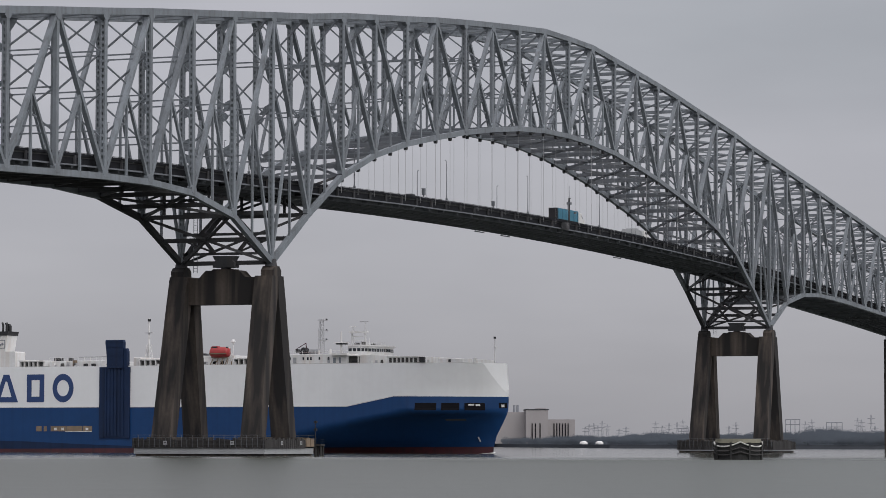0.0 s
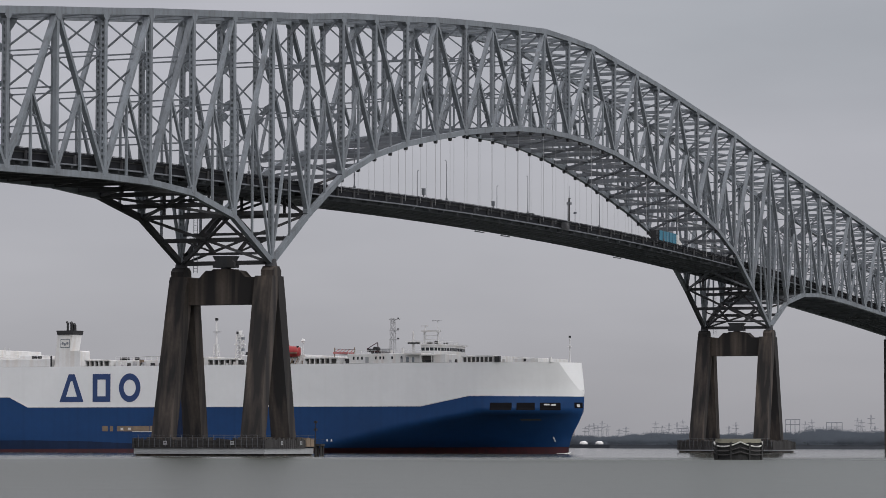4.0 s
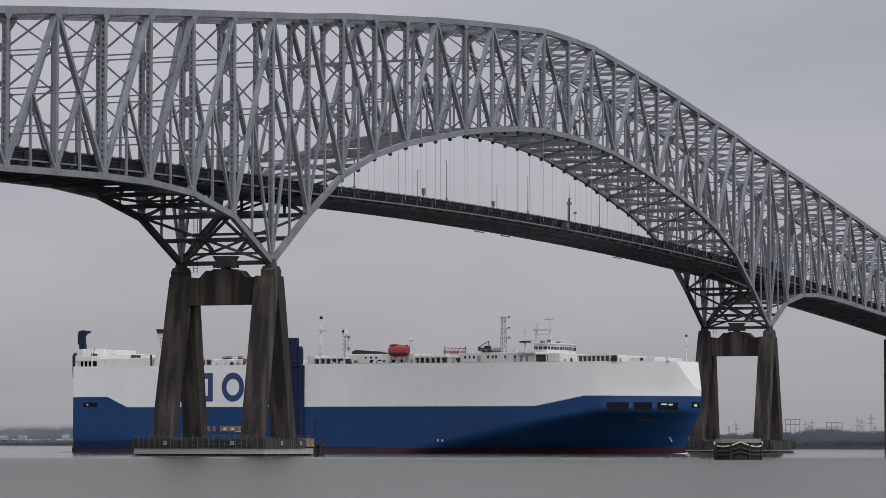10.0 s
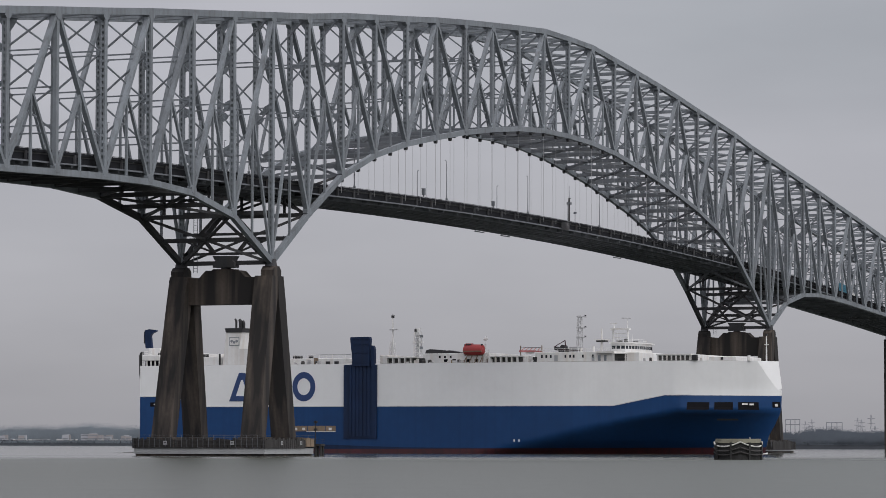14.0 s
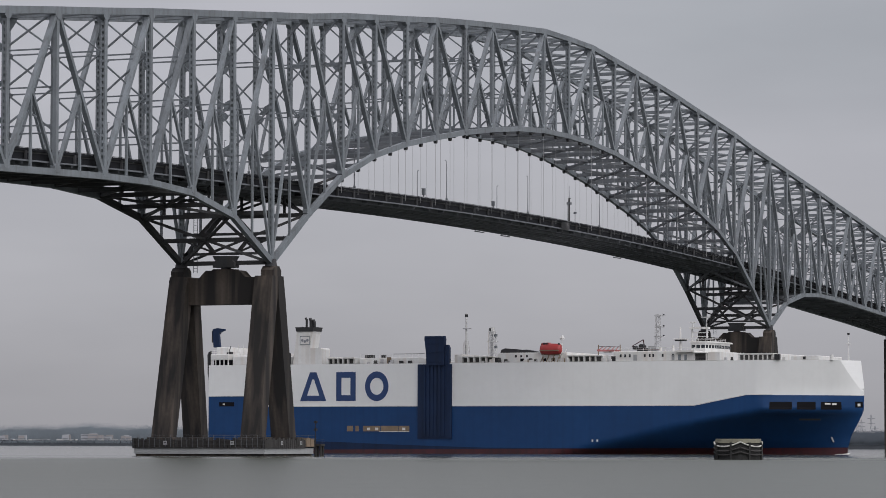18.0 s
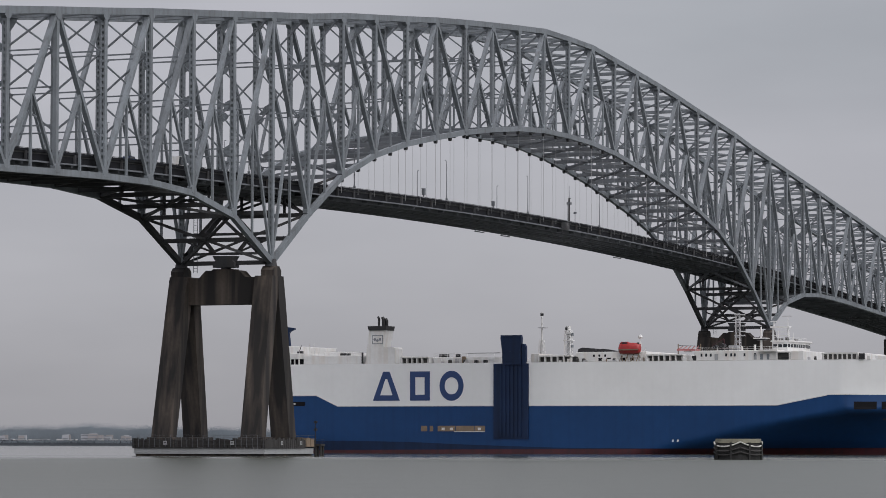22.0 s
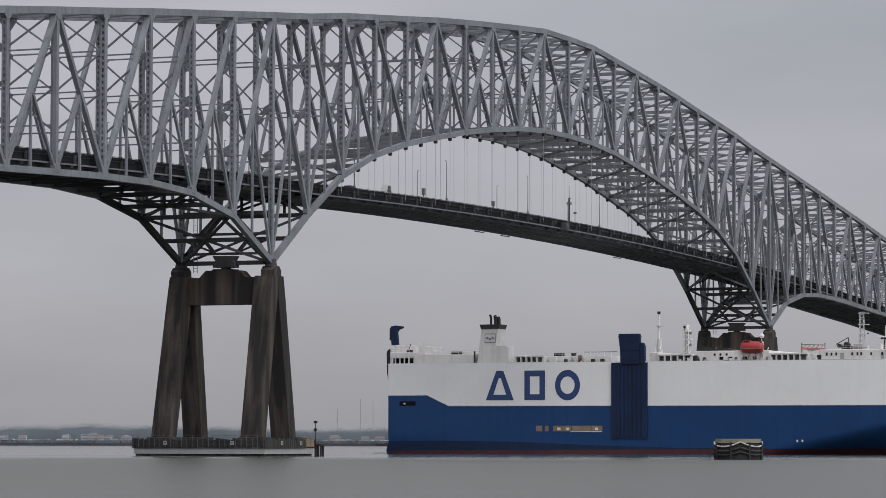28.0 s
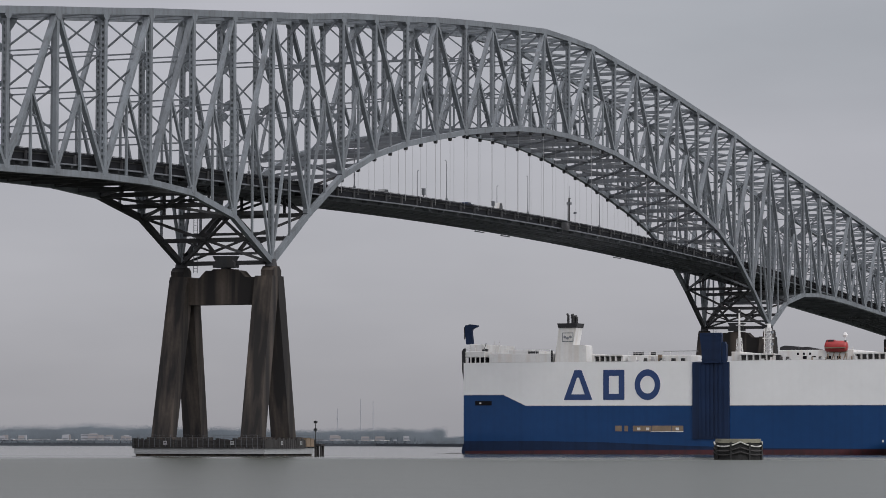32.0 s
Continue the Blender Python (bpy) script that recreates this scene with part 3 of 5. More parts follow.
def build_woods(name, a0, a1, count, material, label):
    """Bare woods along the bank: flat slivers turned to the camera before a flat upright wall."""
    rng = random.Random(5)
    v, f = [], []
    right = Vector((math.cos(radians(YAW)), -math.sin(radians(YAW)), 0))

    def sliver(p, q, w):
        k = len(v)
        v.extend((p - right * w, p + right * w, q))
        f.append((k, k + 1, k + 2))

    for k in range(count):
        a = rng.uniform(a0, a1)
        edge = k % 4 == 0
        c = bearing(a, shore_dist(a) + (rng.uniform(5, 14) if edge else rng.uniform(20 if a > 0 else 56, 220)), 1.6 if edge or a > 0 else 3.8)
        h = rng.uniform(1.2, 2.6 if a < 0 else 4.2) if edge else crown_height(a) * rng.uniform(0.6, 1.0)
        sliver(c, c + Vector((0, 0, h * 0.8)), 0.28)
        wide = h * rng.uniform(0.3, 0.5)
        for j in range(90):
            u, t_ = rng.uniform(-1, 1), rng.uniform(-1, 1)
            if u * u + t_ * t_ > 1:
                continue
            p = c + right * u * wide + Vector((0, 0, h * (0.62 + 0.38 * t_)))
            q = p + right * rng.uniform(-0.6, 0.6) + Vector((0, 0, rng.uniform(0.3, 0.8)))
            sliver(p, q, rng.uniform(0.06, 0.17) * (0.6 if t_ > 0.4 else 1.0))
    # flat upright wall behind the slivers, shaped to fit the camera's view
    n = 900
    base = len(v)
    for k in range(n + 1):
        a = a0 + (a1 - a0) * k / n
        q = bearing(a, shore_dist(a) + 225, 0)
        v.append(Vector((q.x, q.y, 1.0)))
        v.append(Vector((q.x, q.y, 1.5 + crown_height(a) * (0.86 + 0.12 * noise.noise((a * 420, 1, 0)) + 0.1 * noise.noise((a * 2600, 4, 0))))))
    f.extend((base + 2 * k, base + 2 * k + 2, base + 2 * k + 3, base + 2 * k + 1) for k in range(n))
    tagged(link(name, v, f, material), label, "trees", kind="stuff")


build_woods("woods", -0.15, 0.012, 3600, TREE_FAR, "bare winter woods, greyed with painted haze, along the distant bank")
build_woods("woods", 0.012, 0.17, 3400, TREE, "bare dark winter woods with a painted haze tint along the far bank")


# ---------------------------------------------------------------- approach spans beyond the truss
def build_viaduct(end, sign):
    vi = tagged(empty("approach_viaduct"), "plain girder approach spans of the bridge on concrete bents", "viaduct")
    x, z = bx(end), zdeck(end)
    for k in range(9):
        x1, z1 = x + sign * 44.0, max(z - 2.2, 6.0)
        bar("roadway_slab", (x, WIDTH / 2, z + 1.75), (x1, WIDTH / 2, z1 + 1.75), WIDTH - 2.6, 0.35, ASPHALT, vi)
        for y in (2.0, 7.8, 13.6, WIDTH - 2.0):
            bar("girder", (x, y, z + 0.6), (x1, y, z1 + 0.6), 0.5, 2.0, STEEL_DK, vi)
        for y in (1.3, WIDTH - 1.3):
            bar("parapet", (x, y, z + 2.35), (x1, y, z1 + 2.35), 0.3, 0.85, STEEL_DK, vi)
        if k < 9:
            for y in (4.0, WIDTH - 4.0):
                bar("column", (x1, y, -3), (x1, y, z1 - 1.6), 2.0, 2.0, CONCRETE, vi)
            bar("bent_cap", (x1, 1.5, z1 - 1.0), (x1, WIDTH - 1.5, z1 - 1.0), 2.2, 1.3, CONCRETE, vi)
        x, z = x1, z1
    return vi


build_viaduct(-12, -1)
build_viaduct(32, 1)


# ---------------------------------------------------------------- lamps, signs and fittings on the bridge floor
def road_z(x):
    i = x / PANEL if 0 <= x <= 20 * PANEL else (x / SIDE if x < 0 else 20 + (x - 20 * PANEL) / SIDE)
    if i > 32:
        return max(zdeck(32) - 2.2 * (x - bx(32)) / 44.0, 6.0) + 1.93
    if i < -12:
        return max(zdeck(-12) - 2.2 * (bx(-12) - x) / 44.0, 6.0) + 1.93
    return zdeck(i) + 1.93


def build_road_lamp():
    la = tagged(empty("street_lamp"), "slim dark steel street lamp on the bridge parapet", "street lamp", "street lamps on the bridge")
    Shape().tube((0, 0, 0), (0, 0, 9.6), 0.12, 0.07, 8).link("pole", STEEL_DK, la, fix=False)
    Shape().box(-0.22, 0.22, -0.22, 0.22, 0, 0.5).link("base", STEEL_DK, la, fix=False)
    s = Shape()
    q = [(0, 0, 9.5), (0, 0.08, 9.6), (0, 0.2, 9.64)]
    for a, b in zip(q, q[1:]):
        s.tube(a, b, 0.05, 0.04, 6)
    s.link("arm", STEEL_DK, la, fix=False)
    Shape().prism([(0.15, 9.58), (0.5, 9.6), (0.5, 9.67), (0.35, 9.72), (0.15, 9.7)], -0.12, 0.12, "x").link("lantern", STEEL, la)
    return la


lamp0 = build_road_lamp()
lamp_spots = [(x, y) for x, y in ((-174, 1), (-119, 1), (-64, 1), (-9, 1), (46, 1), (100.9, 1), (155.8, 1), (210.2, 1), (265, 1), (320, 1), (375, 1), (430, 1))]
lamp_spots += [(x, WIDTH - 1.0) for x in (-146, -91, -36, 18.6, 73.5, 128.6, 183.4, 238, 293, 348, 403)]
for k, (x, y) in enumerate(lamp_spots):
    m = pose(x, y if y < 5 else y, road_z(x) + 0.6, 0, 0, 0 if y < 5 else 180)
    if k == 0:
        lamp0.matrix_world = m
    else:
        copy_thing(lamp0, m)


def build_bridge_fittings():
    # inspection rails hung under the floor
    for x in (47, 170.3, 189.0, 279.2, 430):
        tr = tagged(empty("inspection_rail", pose(x, WIDTH - 1.2, zdeck(x / PANEL) - 0.45)), "short dark steel inspection rail hung under the bridge floor", "rail", "inspection rails")
        Shape().bar((-3.2, 0, -0.45), (3.2, 0, -0.45), 0.25, 0.2).link("runway", STEEL_DK, tr, fix=False)
        for dx in (-2.8, 0, 2.8):
            bar("drop_rod", (dx, 0, -0.45), (dx, 0, 0.3), 0.12, 0.12, STEEL_DK, tr)
    # sign boxes and the equipment mast on the parapet
    for x, h in ((86.5, 2.0), (131.5, 1.5)):
        sg = tagged(empty("signal_cabinet", pose(x, 1.0, road_z(x) + 0.6)), "small dark equipment cabinet on the bridge parapet", "cabinet")
        Shape().box(-0.4, 0.4, -0.35, 0.35, 0.5, h).link("case", STEEL_DK, sg)
        Shape().box(-0.12, 0.12, -0.12, 0.12, 0, 0.7).link("post", STEEL_DK, sg)
        Shape().box(-0.45, 0.45, -0.4, 0.4, h, h + 0.1).link("hood", STEEL_DK, sg)
    x = 186.5
    ms = tagged(empty("equipment_mast", pose(x, 1.0, road_z(x) + 0.6)), "stout dark equipment mast with antennas on the bridge parapet", "mast")
    Shape().tube((0, 0, 0), (0, 0, 6.2), 0.26, 0.22, 10).link("pole", RUST_SHADE, ms, fix=False)
    Shape().tube((0, 0, 6.2), (0, 0, 9.4), 0.09, 0.05, 6).link("antenna", STEEL_DK, ms, fix=False)
    Shape().box(-0.6, 0.6, -0.5, 0.5, 4.4, 5.0).link("instrument_box", STEEL_DK, ms)
    Shape().box(-0.2, 1.1, -0.1, 0.1, 6.0, 6.15).link("crossarm", STEEL_DK, ms)
    m2 = tagged(empty("wind_gauge_post", pose(x + 4.5, 1.0, road_z(x) + 0.6)), "thin dark post with a wind gauge on the parapet", "post")
    Shape().tube((0, 0, 0), (0, 0, 2.2), 0.08, 0.08, 6).link("pole", STEEL_DK, m2, fix=False)
    Shape().box(-0.35, 0.35, -0.3, 0.3, 2.2, 2.7).link("gauge", STEEL_DK, m2)
    tp = tagged(empty("tarpaulin", pose(181.5, 0.35, road_z(181.5) - 1.9)), "rumpled grey tarpaulin tied over the bridge floor's edge", "tarpaulin")
    v, f = [], []
    for k in range(13):
        for j in range(5):
            u, w = k / 12, j / 4
            v.append((-3.2 + 6.4 * u, -0.25 + 0.2 * math.sin(7 * u + 3 * w) - 0.25 * w, 0.3 + 1.5 * w - 0.5 * math.sin(math.pi * u) * (1 - w)))
    for k in range(12):
        f += [(5 * k + j, 5 * k + j + 5, 5 * k + j + 6, 5 * k + j + 1) for j in range(4)]
    link("sheet", v, f, RUST_SHADE, tp)
    # inspection ladders down to the pier tops
    for i in (0, 20):
        ld = tagged(empty("access_ladder", pose(bx(i), WIDTH - 3.4, zbot(i) - 2.0)), "caged steel access ladder from the bridge floor down to the pier", "ladder", "access ladders")
        for dy in (-0.45, 0.45):
            bar("stile", (0, dy, 0), (0, dy, 13.0), 0.1, 0.1, STEEL, ld)
        for k in range(22):
            bar("rung", (0, -0.45, 0.4 + 0.58 * k), (0, 0.45, 0.4 + 0.58 * k), 0.07, 0.07, STEEL, ld, up=(0, 0, 1))


build_bridge_fittings()


# ---------------------------------------------------------------- pier extras, dolphin
def build_pier_extras():
    for x, y, a in ((-12.72, 18.5, 0), (-12.72, 2.8, 0), (-4.4, -4.8, 90), (5.2, -4.8, 90)):
        g = tagged(empty("notice_board", pose(x, y, 2.35, 0, 0, a)), "small white notice board on the timber pier fender", "sign", "notice boards on the fender")
        Shape().box(-0.06, 0.06, -0.42, 0.42, -0.4, 0.42).link("panel", FOOT, g)
        Shape().box(-0.09, -0.06, -0.25, 0.25, -0.08, 0.12).link("marking", BLACK, g)
    st = tagged(empty("navigation_light_platform", pose(13.6, -5.4, 0)), "small dark piled stage with a navigation light pole", "platform")
    for dx, dy in ((-0.7, -0.5), (0.5, -0.5), (0.5, 0.7), (-0.7, 0.7)):
        Shape().tube((dx, dy, -3), (dx, dy, 2.2), 0.28, 0.26, 8).link("post", TIMBER, st, fix=False)
    Shape().box(-1.0, 0.8, -0.8, 1.0, 1.7, 2.1).link("deck", TIMBER, st)
    Shape().tube((-1.0, 0.6, 2.1), (-1.0, 0.6, 7.2), 0.1, 0.08, 8).link("pole", BLACK, st, fix=False)
    for z in (5.0, 6.6):
        Shape().box(-1.3, -0.7, 0.3, 0.9, z, z + 0.5).link("lantern", BLACK, st)
    for k in range(2):
        bar("rail", (-0.9, -0.7, 2.6 + 0.45 * k), (0.7, -0.7, 2.6 + 0.45 * k), 0.07, 0.07, BLACK, st)
        bar("rail", (-0.9, -0.7, 2.6 + 0.45 * k), (-0.9, 0.9, 2.6 + 0.45 * k), 0.07, 0.07, BLACK, st)
    for dx, w, h in ((9.0, 0.95, 1.9), (11.0, 0.85, 1.75)):
        dr = tagged(empty("storage_box", pose(dx, -4.1, 1.46)), "rust-brown storage box on the pier footing", "box", "boxes on the footing")
        Shape().box(-w, w, -0.7, 0.7, 0.12, h).link("body", TAN, dr)
        Shape().box(-w - 0.06, w + 0.06, -0.76, 0.76, h, h + 0.12).link("lid", TAN, dr)
        for q in (-0.6, 0.6):
            Shape().box(q * w - 0.1, q * w + 0.1, -0.6, 0.6, 0, 0.12).link("skid", TIMBER, dr)


build_pier_extras()


def build_dolphin():
    c = bearing(0.0885, 594, 0)
    do = tagged(empty("mooring_dolphin", Matrix.Translation(c) @ pose(0, 0, 0, 0, 0, -YAW)), "round fendered mooring dolphin with draped pale hoses", "dolphin")
    Shape().tube((0, 0, -3), (0, 0, 2.5), 4.05, 4.05, 28).link("core", RUBBER, do, fix=False)
    Shape().tube((0, 0, 2.5), (0, 0, 3.25), 4.2, 4.0, 28).link("cap", CAP, do, "weathered concrete cap")
    for lvl, drop, mtl in ((2.7, 0.85, HOSE), (1.75, 0.7, TIMBER), (0.95, 0.6, TIMBER)):
        for seg in range(4):
            a0 = seg * math.pi / 2 - math.pi / 4
            s = Shape()
            pts = []
            for k in range(15):
                u = k / 14
                a = a0 + (u - 0.5) * math.pi / 2
                z = lvl - drop * (1 - (2 * u - 1) ** 2)
                pts.append(Vector((4.28 * math.cos(a), 4.28 * math.sin(a), z)))
            for p_, q_ in zip(pts, pts[1:]):
                s.tube(p_, q_, 0.13, 0.13, 6)
            s.link("fender_hose", mtl, do, fix=False)
    for k in range(8):
        a = k * math.pi / 4 + math.pi / 8
        bar("fender_post", (4.28 * math.cos(a), 4.28 * math.sin(a), -1), (4.28 * math.cos(a), 4.28 * math.sin(a), 2.6), 0.35, 0.35, RUBBER, do, up=(math.cos(a), math.sin(a), 0))


build_dolphin()


# ---------------------------------------------------------------- the far bank
def build_power_station():
    d = 2350
    b = tagged(empty("power_station"), "pale windowless power station with tall narrow louvres on the far bank", "building")
    b.matrix_world = Matrix.Translation(bearing(0, d, 2.0)) @ pose(0, 0, 0, 0, 0, -YAW)
    u = d / 5900.0
    def block(name, x0, x1, ztop, dep0, dep1, material):
        return Shape().box((x0 - 784) * u, (x1 - 784) * u, dep0, dep1, 0, ztop).link(name, material, b)
    zt = lambda py: (784 - py) * u
    block("low_wing", 870, 933, zt(728), 10, 60, BLDG)
    block("turbine_hall", 931, 970, zt(724), 0, 60, BLDG)
    block("boiler_hall", 969, 1018, zt(741), 4, 60, BLDG)
    Shape().box((929 - 784) * u, (972 - 784) * u, -0.5, 61, zt(724), zt(723)).link("parapet", LAND, b)
    for x in (942, 948, 956):
        Shape().box((x - 1 - 784) * u, (x + 1 - 784) * u, -0.3, 0.2, zt(776), zt(748)).link("louvre", DARK, b)
    for x in (981, 986, 991, 996, 1001, 1006):
        Shape().box((x - 1 - 784) * u, (x + 1 - 784) * u, 3.7, 4.2, zt(776), zt(748)).link("louvre", DARK, b)
    for x in (912, 918):
        Shape().tube(((x - 784) * u, 30, zt(728)), ((x - 784) * u, 30, zt(715)), 0.9, 0.9, 10).link("stack", PYLON, b, fix=False)
    Shape().box((950 - 784) * u, (968 - 784) * u, 10, 40, zt(724), zt(721)).link("roof_house", BLDG, b)


build_power_station()


def build_pylons():
    rng = random.Random(3)
    # lattice poles and gantries of the switchyard
    spots = [(1036, 752), (1043, 748), (1051, 745), (1058, 750), (1066, 742), (1075, 748), (1096, 756), (1108, 752), (1160, 742), (1172, 750), (1184, 746),
             (1198, 744), (1208, 738), (1216, 750), (1290, 750), (1302, 744), (1425, 742), (1432, 748), (1436, 738), (1517, 735), (1524, 738), (1541, 730), (1548, 750)]
    for x, ty in spots:
        d = shore_dist((x - 784) / 5900.0) + 232 + rng.uniform(0, 40)
        h = (784 - ty) * d / 5900.0 * 0.97
        p = tagged(empty("transmission_pylon", Matrix.Translation(bearing((x - 784) / 5900.0, d, 1.8)) @ pose(0, 0, 0, 0, 0, -YAW)), "thin grey lattice transmission pylon on the far bank", "pylon", "transmission pylons")
        w = 0.9
        for sx in (-1, 1):
            bar("leg", (sx * w, 0, 0), (sx * 0.25, 0, h), 0.18, 0.18, PYLON, p)
        for k in range(4):
            z0, z1 = h * k / 4, h * (k + 1) / 4
            a, b = w + (0.25 - w) * k / 4, w + (0.25 - w) * (k + 1) / 4
            bar("lacing", (-a, 0, z0), (b, 0, z1), 0.14, 0.14, PYLON, p)
        for q in (0.72, 0.88):
            bar("crossarm", (-2.2, 0, h * q), (2.2, 0, h * q), 0.2, 0.25, PYLON, p)
    for x0, x1, ty in ((1200, 1218, 756), (1390, 1415, 740), (1462, 1490, 745)):
        d = shore_dist((x0 + x1 - 1568) / 2 / 5900.0) + 234
        u = d / 5900.0
        h = (784 - ty) * u
        p = tagged(empty("switchyard_gantry", Matrix.Translation(bearing((x0 + x1 - 1568) / 2 / 5900.0, d, 1.8)) @ pose(0, 0, 0, 0, 0, -YAW)), "grey steel switchyard gantry of posts and beams", "gantry", "switchyard gantries")
        w = (x1 - x0) / 2 * u
        for q in (-1, -0.33, 0.33, 1):
            bar("post", (q * w, 0, 0), (q * w, 0, h), 0.35, 0.35, PYLON, p)
        for q in (1.0, 0.8):
            bar("beam", (-w, 0, h * q), (w, 0, h * q), 0.3, 0.4, PYLON, p)
    # two guyed radio masts beyond the woods
    for x, ty in ((598, 723), (639, 706), (661, 709)):
        d = 3100.0
        h = (784 - ty) * d / 5900.0
        p = tagged(empty("radio_mast", Matrix.Translation(bearing((x - 784) / 5900.0, d, 2))), "slender grey radio mast beyond the woods", "mast", "radio masts")
        Shape().tube((0, 0, 0), (0, 0, h), 0.5, 0.3, 6).link("shaft", HAZY, p, fix=False)
        Shape().box(-0.9, 0.9, -0.9, 0.9, h * 0.7, h * 0.72).link("platform", HAZY, p)
    # low sheds and parked lots at the water's edge, with pale blocks behind
    for k in range(96):
        x = rng.uniform(0, 232) if k < 72 else rng.uniform(560, 760)
        a = (x - 784) / 5900.0
        tall = k % 5 == 3
        d = shore_dist(a) + (42.0 + rng.uniform(0, 10) if tall else 31.0 + rng.uniform(0, 6))
        w, h = (rng.uniform(4, 9), rng.uniform(3.5, 6.0)) if tall else (rng.uniform(1.4, 5.5), rng.uniform(0.4, 1.3))
        p = tagged(empty("town_block" if tall else "shed", Matrix.Translation(bearing(a, d, 4.1)) @ pose(0, 0, 0, 0, 0, -YAW + rng.uniform(-12, 12))),
                   "pale low apartment block on the far bank" if tall else "long low pale industrial shed on the far bank", "building" if tall else "shed", "buildings on the far bank" if tall else "sheds on the far bank")
        wall = rng.choice([BLDG, HAZY, BLDG]) if tall else rng.choice([FOOT, HAZY, PYLON, WHITE2])
        Shape().box(-w / 2, w / 2, -1.5, 1.5, 0, h).link("wall", wall, p)
        Shape().prism([(-w / 2 - 0.3, h), (w / 2 + 0.3, h), (w / 4, h + 0.25), (-w / 4, h + 0.25)], -1.7, 1.7, "y").link("roof", rng.choice([FOOT, HAZY, PYLON]), p)
        if tall:
            for r_ in range(int(h / 2.6)):
                Shape().box(-w / 2 + 0.5, w / 2 - 0.5, -1.56, -1.48, 1.2 + 2.6 * r_, 2.2 + 2.6 * r_).link("window_band", PYLON, p)
    for x in (1033, 1061):
        p = tagged(empty("storage_dome", Matrix.Translation(bearing((x - 784) / 5900.0, 1960, 1.8))), "low white storage dome on the far bank", "dome")
        s = Shape()
        n = 14
        rows = [(1.8, 0), (1.8, 0.9), (1.4, 1.5), (0.8, 1.8), (0.1, 1.9)]
        v = [Vector((r_ * 1.3 * math.cos(2 * math.pi * j / n), r_ * 1.3 * math.sin(2 * math.pi * j / n), z)) for r_, z in rows for j in range(n)]
        fs = [(k * n + j, k * n + (j + 1) % n, (k + 1) * n + (j + 1) % n, (k + 1) * n + j) for k in range(len(rows) - 1) for j in range(n)]
        s.add(v, fs).link("shell", WHITE2, p, fix=False)


build_pylons()


# ---------------------------------------------------------------- the car carrier
SHIP_LEN, DECK_Z, BEAM = 188.6, 24.2, 16.0


def ship_pose(t):
    s = (t - 16) / 16
    psi = -3.85 + 1.1 * s
    X, Y = 216.0 - 0.79 * s, 36.66 - 88.55 * s - 1.04 * s * s
    turn = (t / 32.0) ** 1.5
    return pose(X, Y, 0, 0, 0, -90 + psi) @ pose(-10, 0, 0, 0, 0, 2.4 * turn) @ pose(-80 + 0.5 * turn, 0, 0)


# the stem's profile: distance forward at each height
STEM = [(-3, 182.8), (0, 183.2), (1.5, 183.4), (4.6, 184.3), (7.7, 186.1), (11, 187.7), (16.3, 187.9), (24.2, 187.9)]


def lerp_tab(tab, q):
    for (a, x), (b, y) in zip(tab, tab[1:]):
        if q <= b:
            return x + (y - x) * max(0.0, q - a) / (b - a)
    return tab[-1][1]


def paint_line(x):
    """Height of the line between the blue and the white hull."""
    return lerp_tab([(0, 15.4), (11.7, 15.4), (18.2, 12.45), (146.2, 12.35), (160.8, 15.1), (190, 15.0)], x)


def half_beam(x, z):
    """Half the hull's breadth at a station and height."""
    xs = lerp_tab([(-3, 98), (0, 110), (3, 124), (6, 137), (9, 152), (11, 166), (12, 164.5), (15, 163), (17, 163), (24.2, 164)], z)
    xe = lerp_tab(STEM, z)
    b = BEAM
    if x > xs:
        u = min(1.0, (x - xs) / (xe - xs))
        k = lerp_tab([(-3, 1.15), (6, 1.15), (9.5, 1.2), (11, 1.35), (12.2, 1.4), (17, 1.4), (24.2, 1.4)], z)
        b = BEAM * max(0.0, 1 - u ** k) ** lerp_tab([(-3, 2.4), (0, 2.0), (3, 1.3), (6, 1.0), (9, 0.86), (11, 0.8), (12.5, 0.76), (17, 0.7), (24.2, 0.52)], z)
    if x < 45 and z < 5:
        b *= 1 - 0.05 * (1 - x / 45) ** 1.5 * (1 - max(z, -3) / 5) ** 1.3
    return b


def bow_plane(side):
    a, b, c = Vector((183.2, side * 8.8, 24.2)), Vector((187.9, side * 0.0, 16.9)), Vector((187.0, side * 0.0, 24.2))
    n = (b - a).cross(c - a).normalized()
    return a, (n if n.x > 0 else -n)


def cut_bow(ob, parent):
    """Slices the flat, sloping front off the upper bow and closes the cut with plates."""
    bm = bmesh.new()
    bm.from_mesh(ob.data)
    for side in (-1, 1):
        a, n = bow_plane(side)
        bmesh.ops.bisect_plane(bm, geom=bm.verts[:] + bm.edges[:] + bm.faces[:], plane_co=a, plane_no=n, clear_outer=True, dist=0.0005)
    bm.to_mesh(ob.data)
    bm.free()
    for side in (-1, 1):
        a, n = bow_plane(side)
        v = []
        for k in range(97):
            z = 14.6 + (DECK_Z - 14.6) * k / 96
            y_at = lambda x: (n.dot(a) - n.x * x - n.z * z) / n.y * side
            x = 176.0
            while x < 187.9 and half_beam(min(x, 187.89), z) <= y_at(x):
                x += 0.02
            ridge = (n.dot(a) - n.z * z) / n.x
            if x >= 187.88:
                continue
            v += [(x, side * half_beam(x, z), z), (min(ridge, 187.9), 0.0, z)]
        f = [(2 * k, 2 * k + 1, 2 * k + 3, 2 * k + 2) for k in range(len(v) // 2 - 1)]
        link("bow_plate", v, f, WHITE, parent)


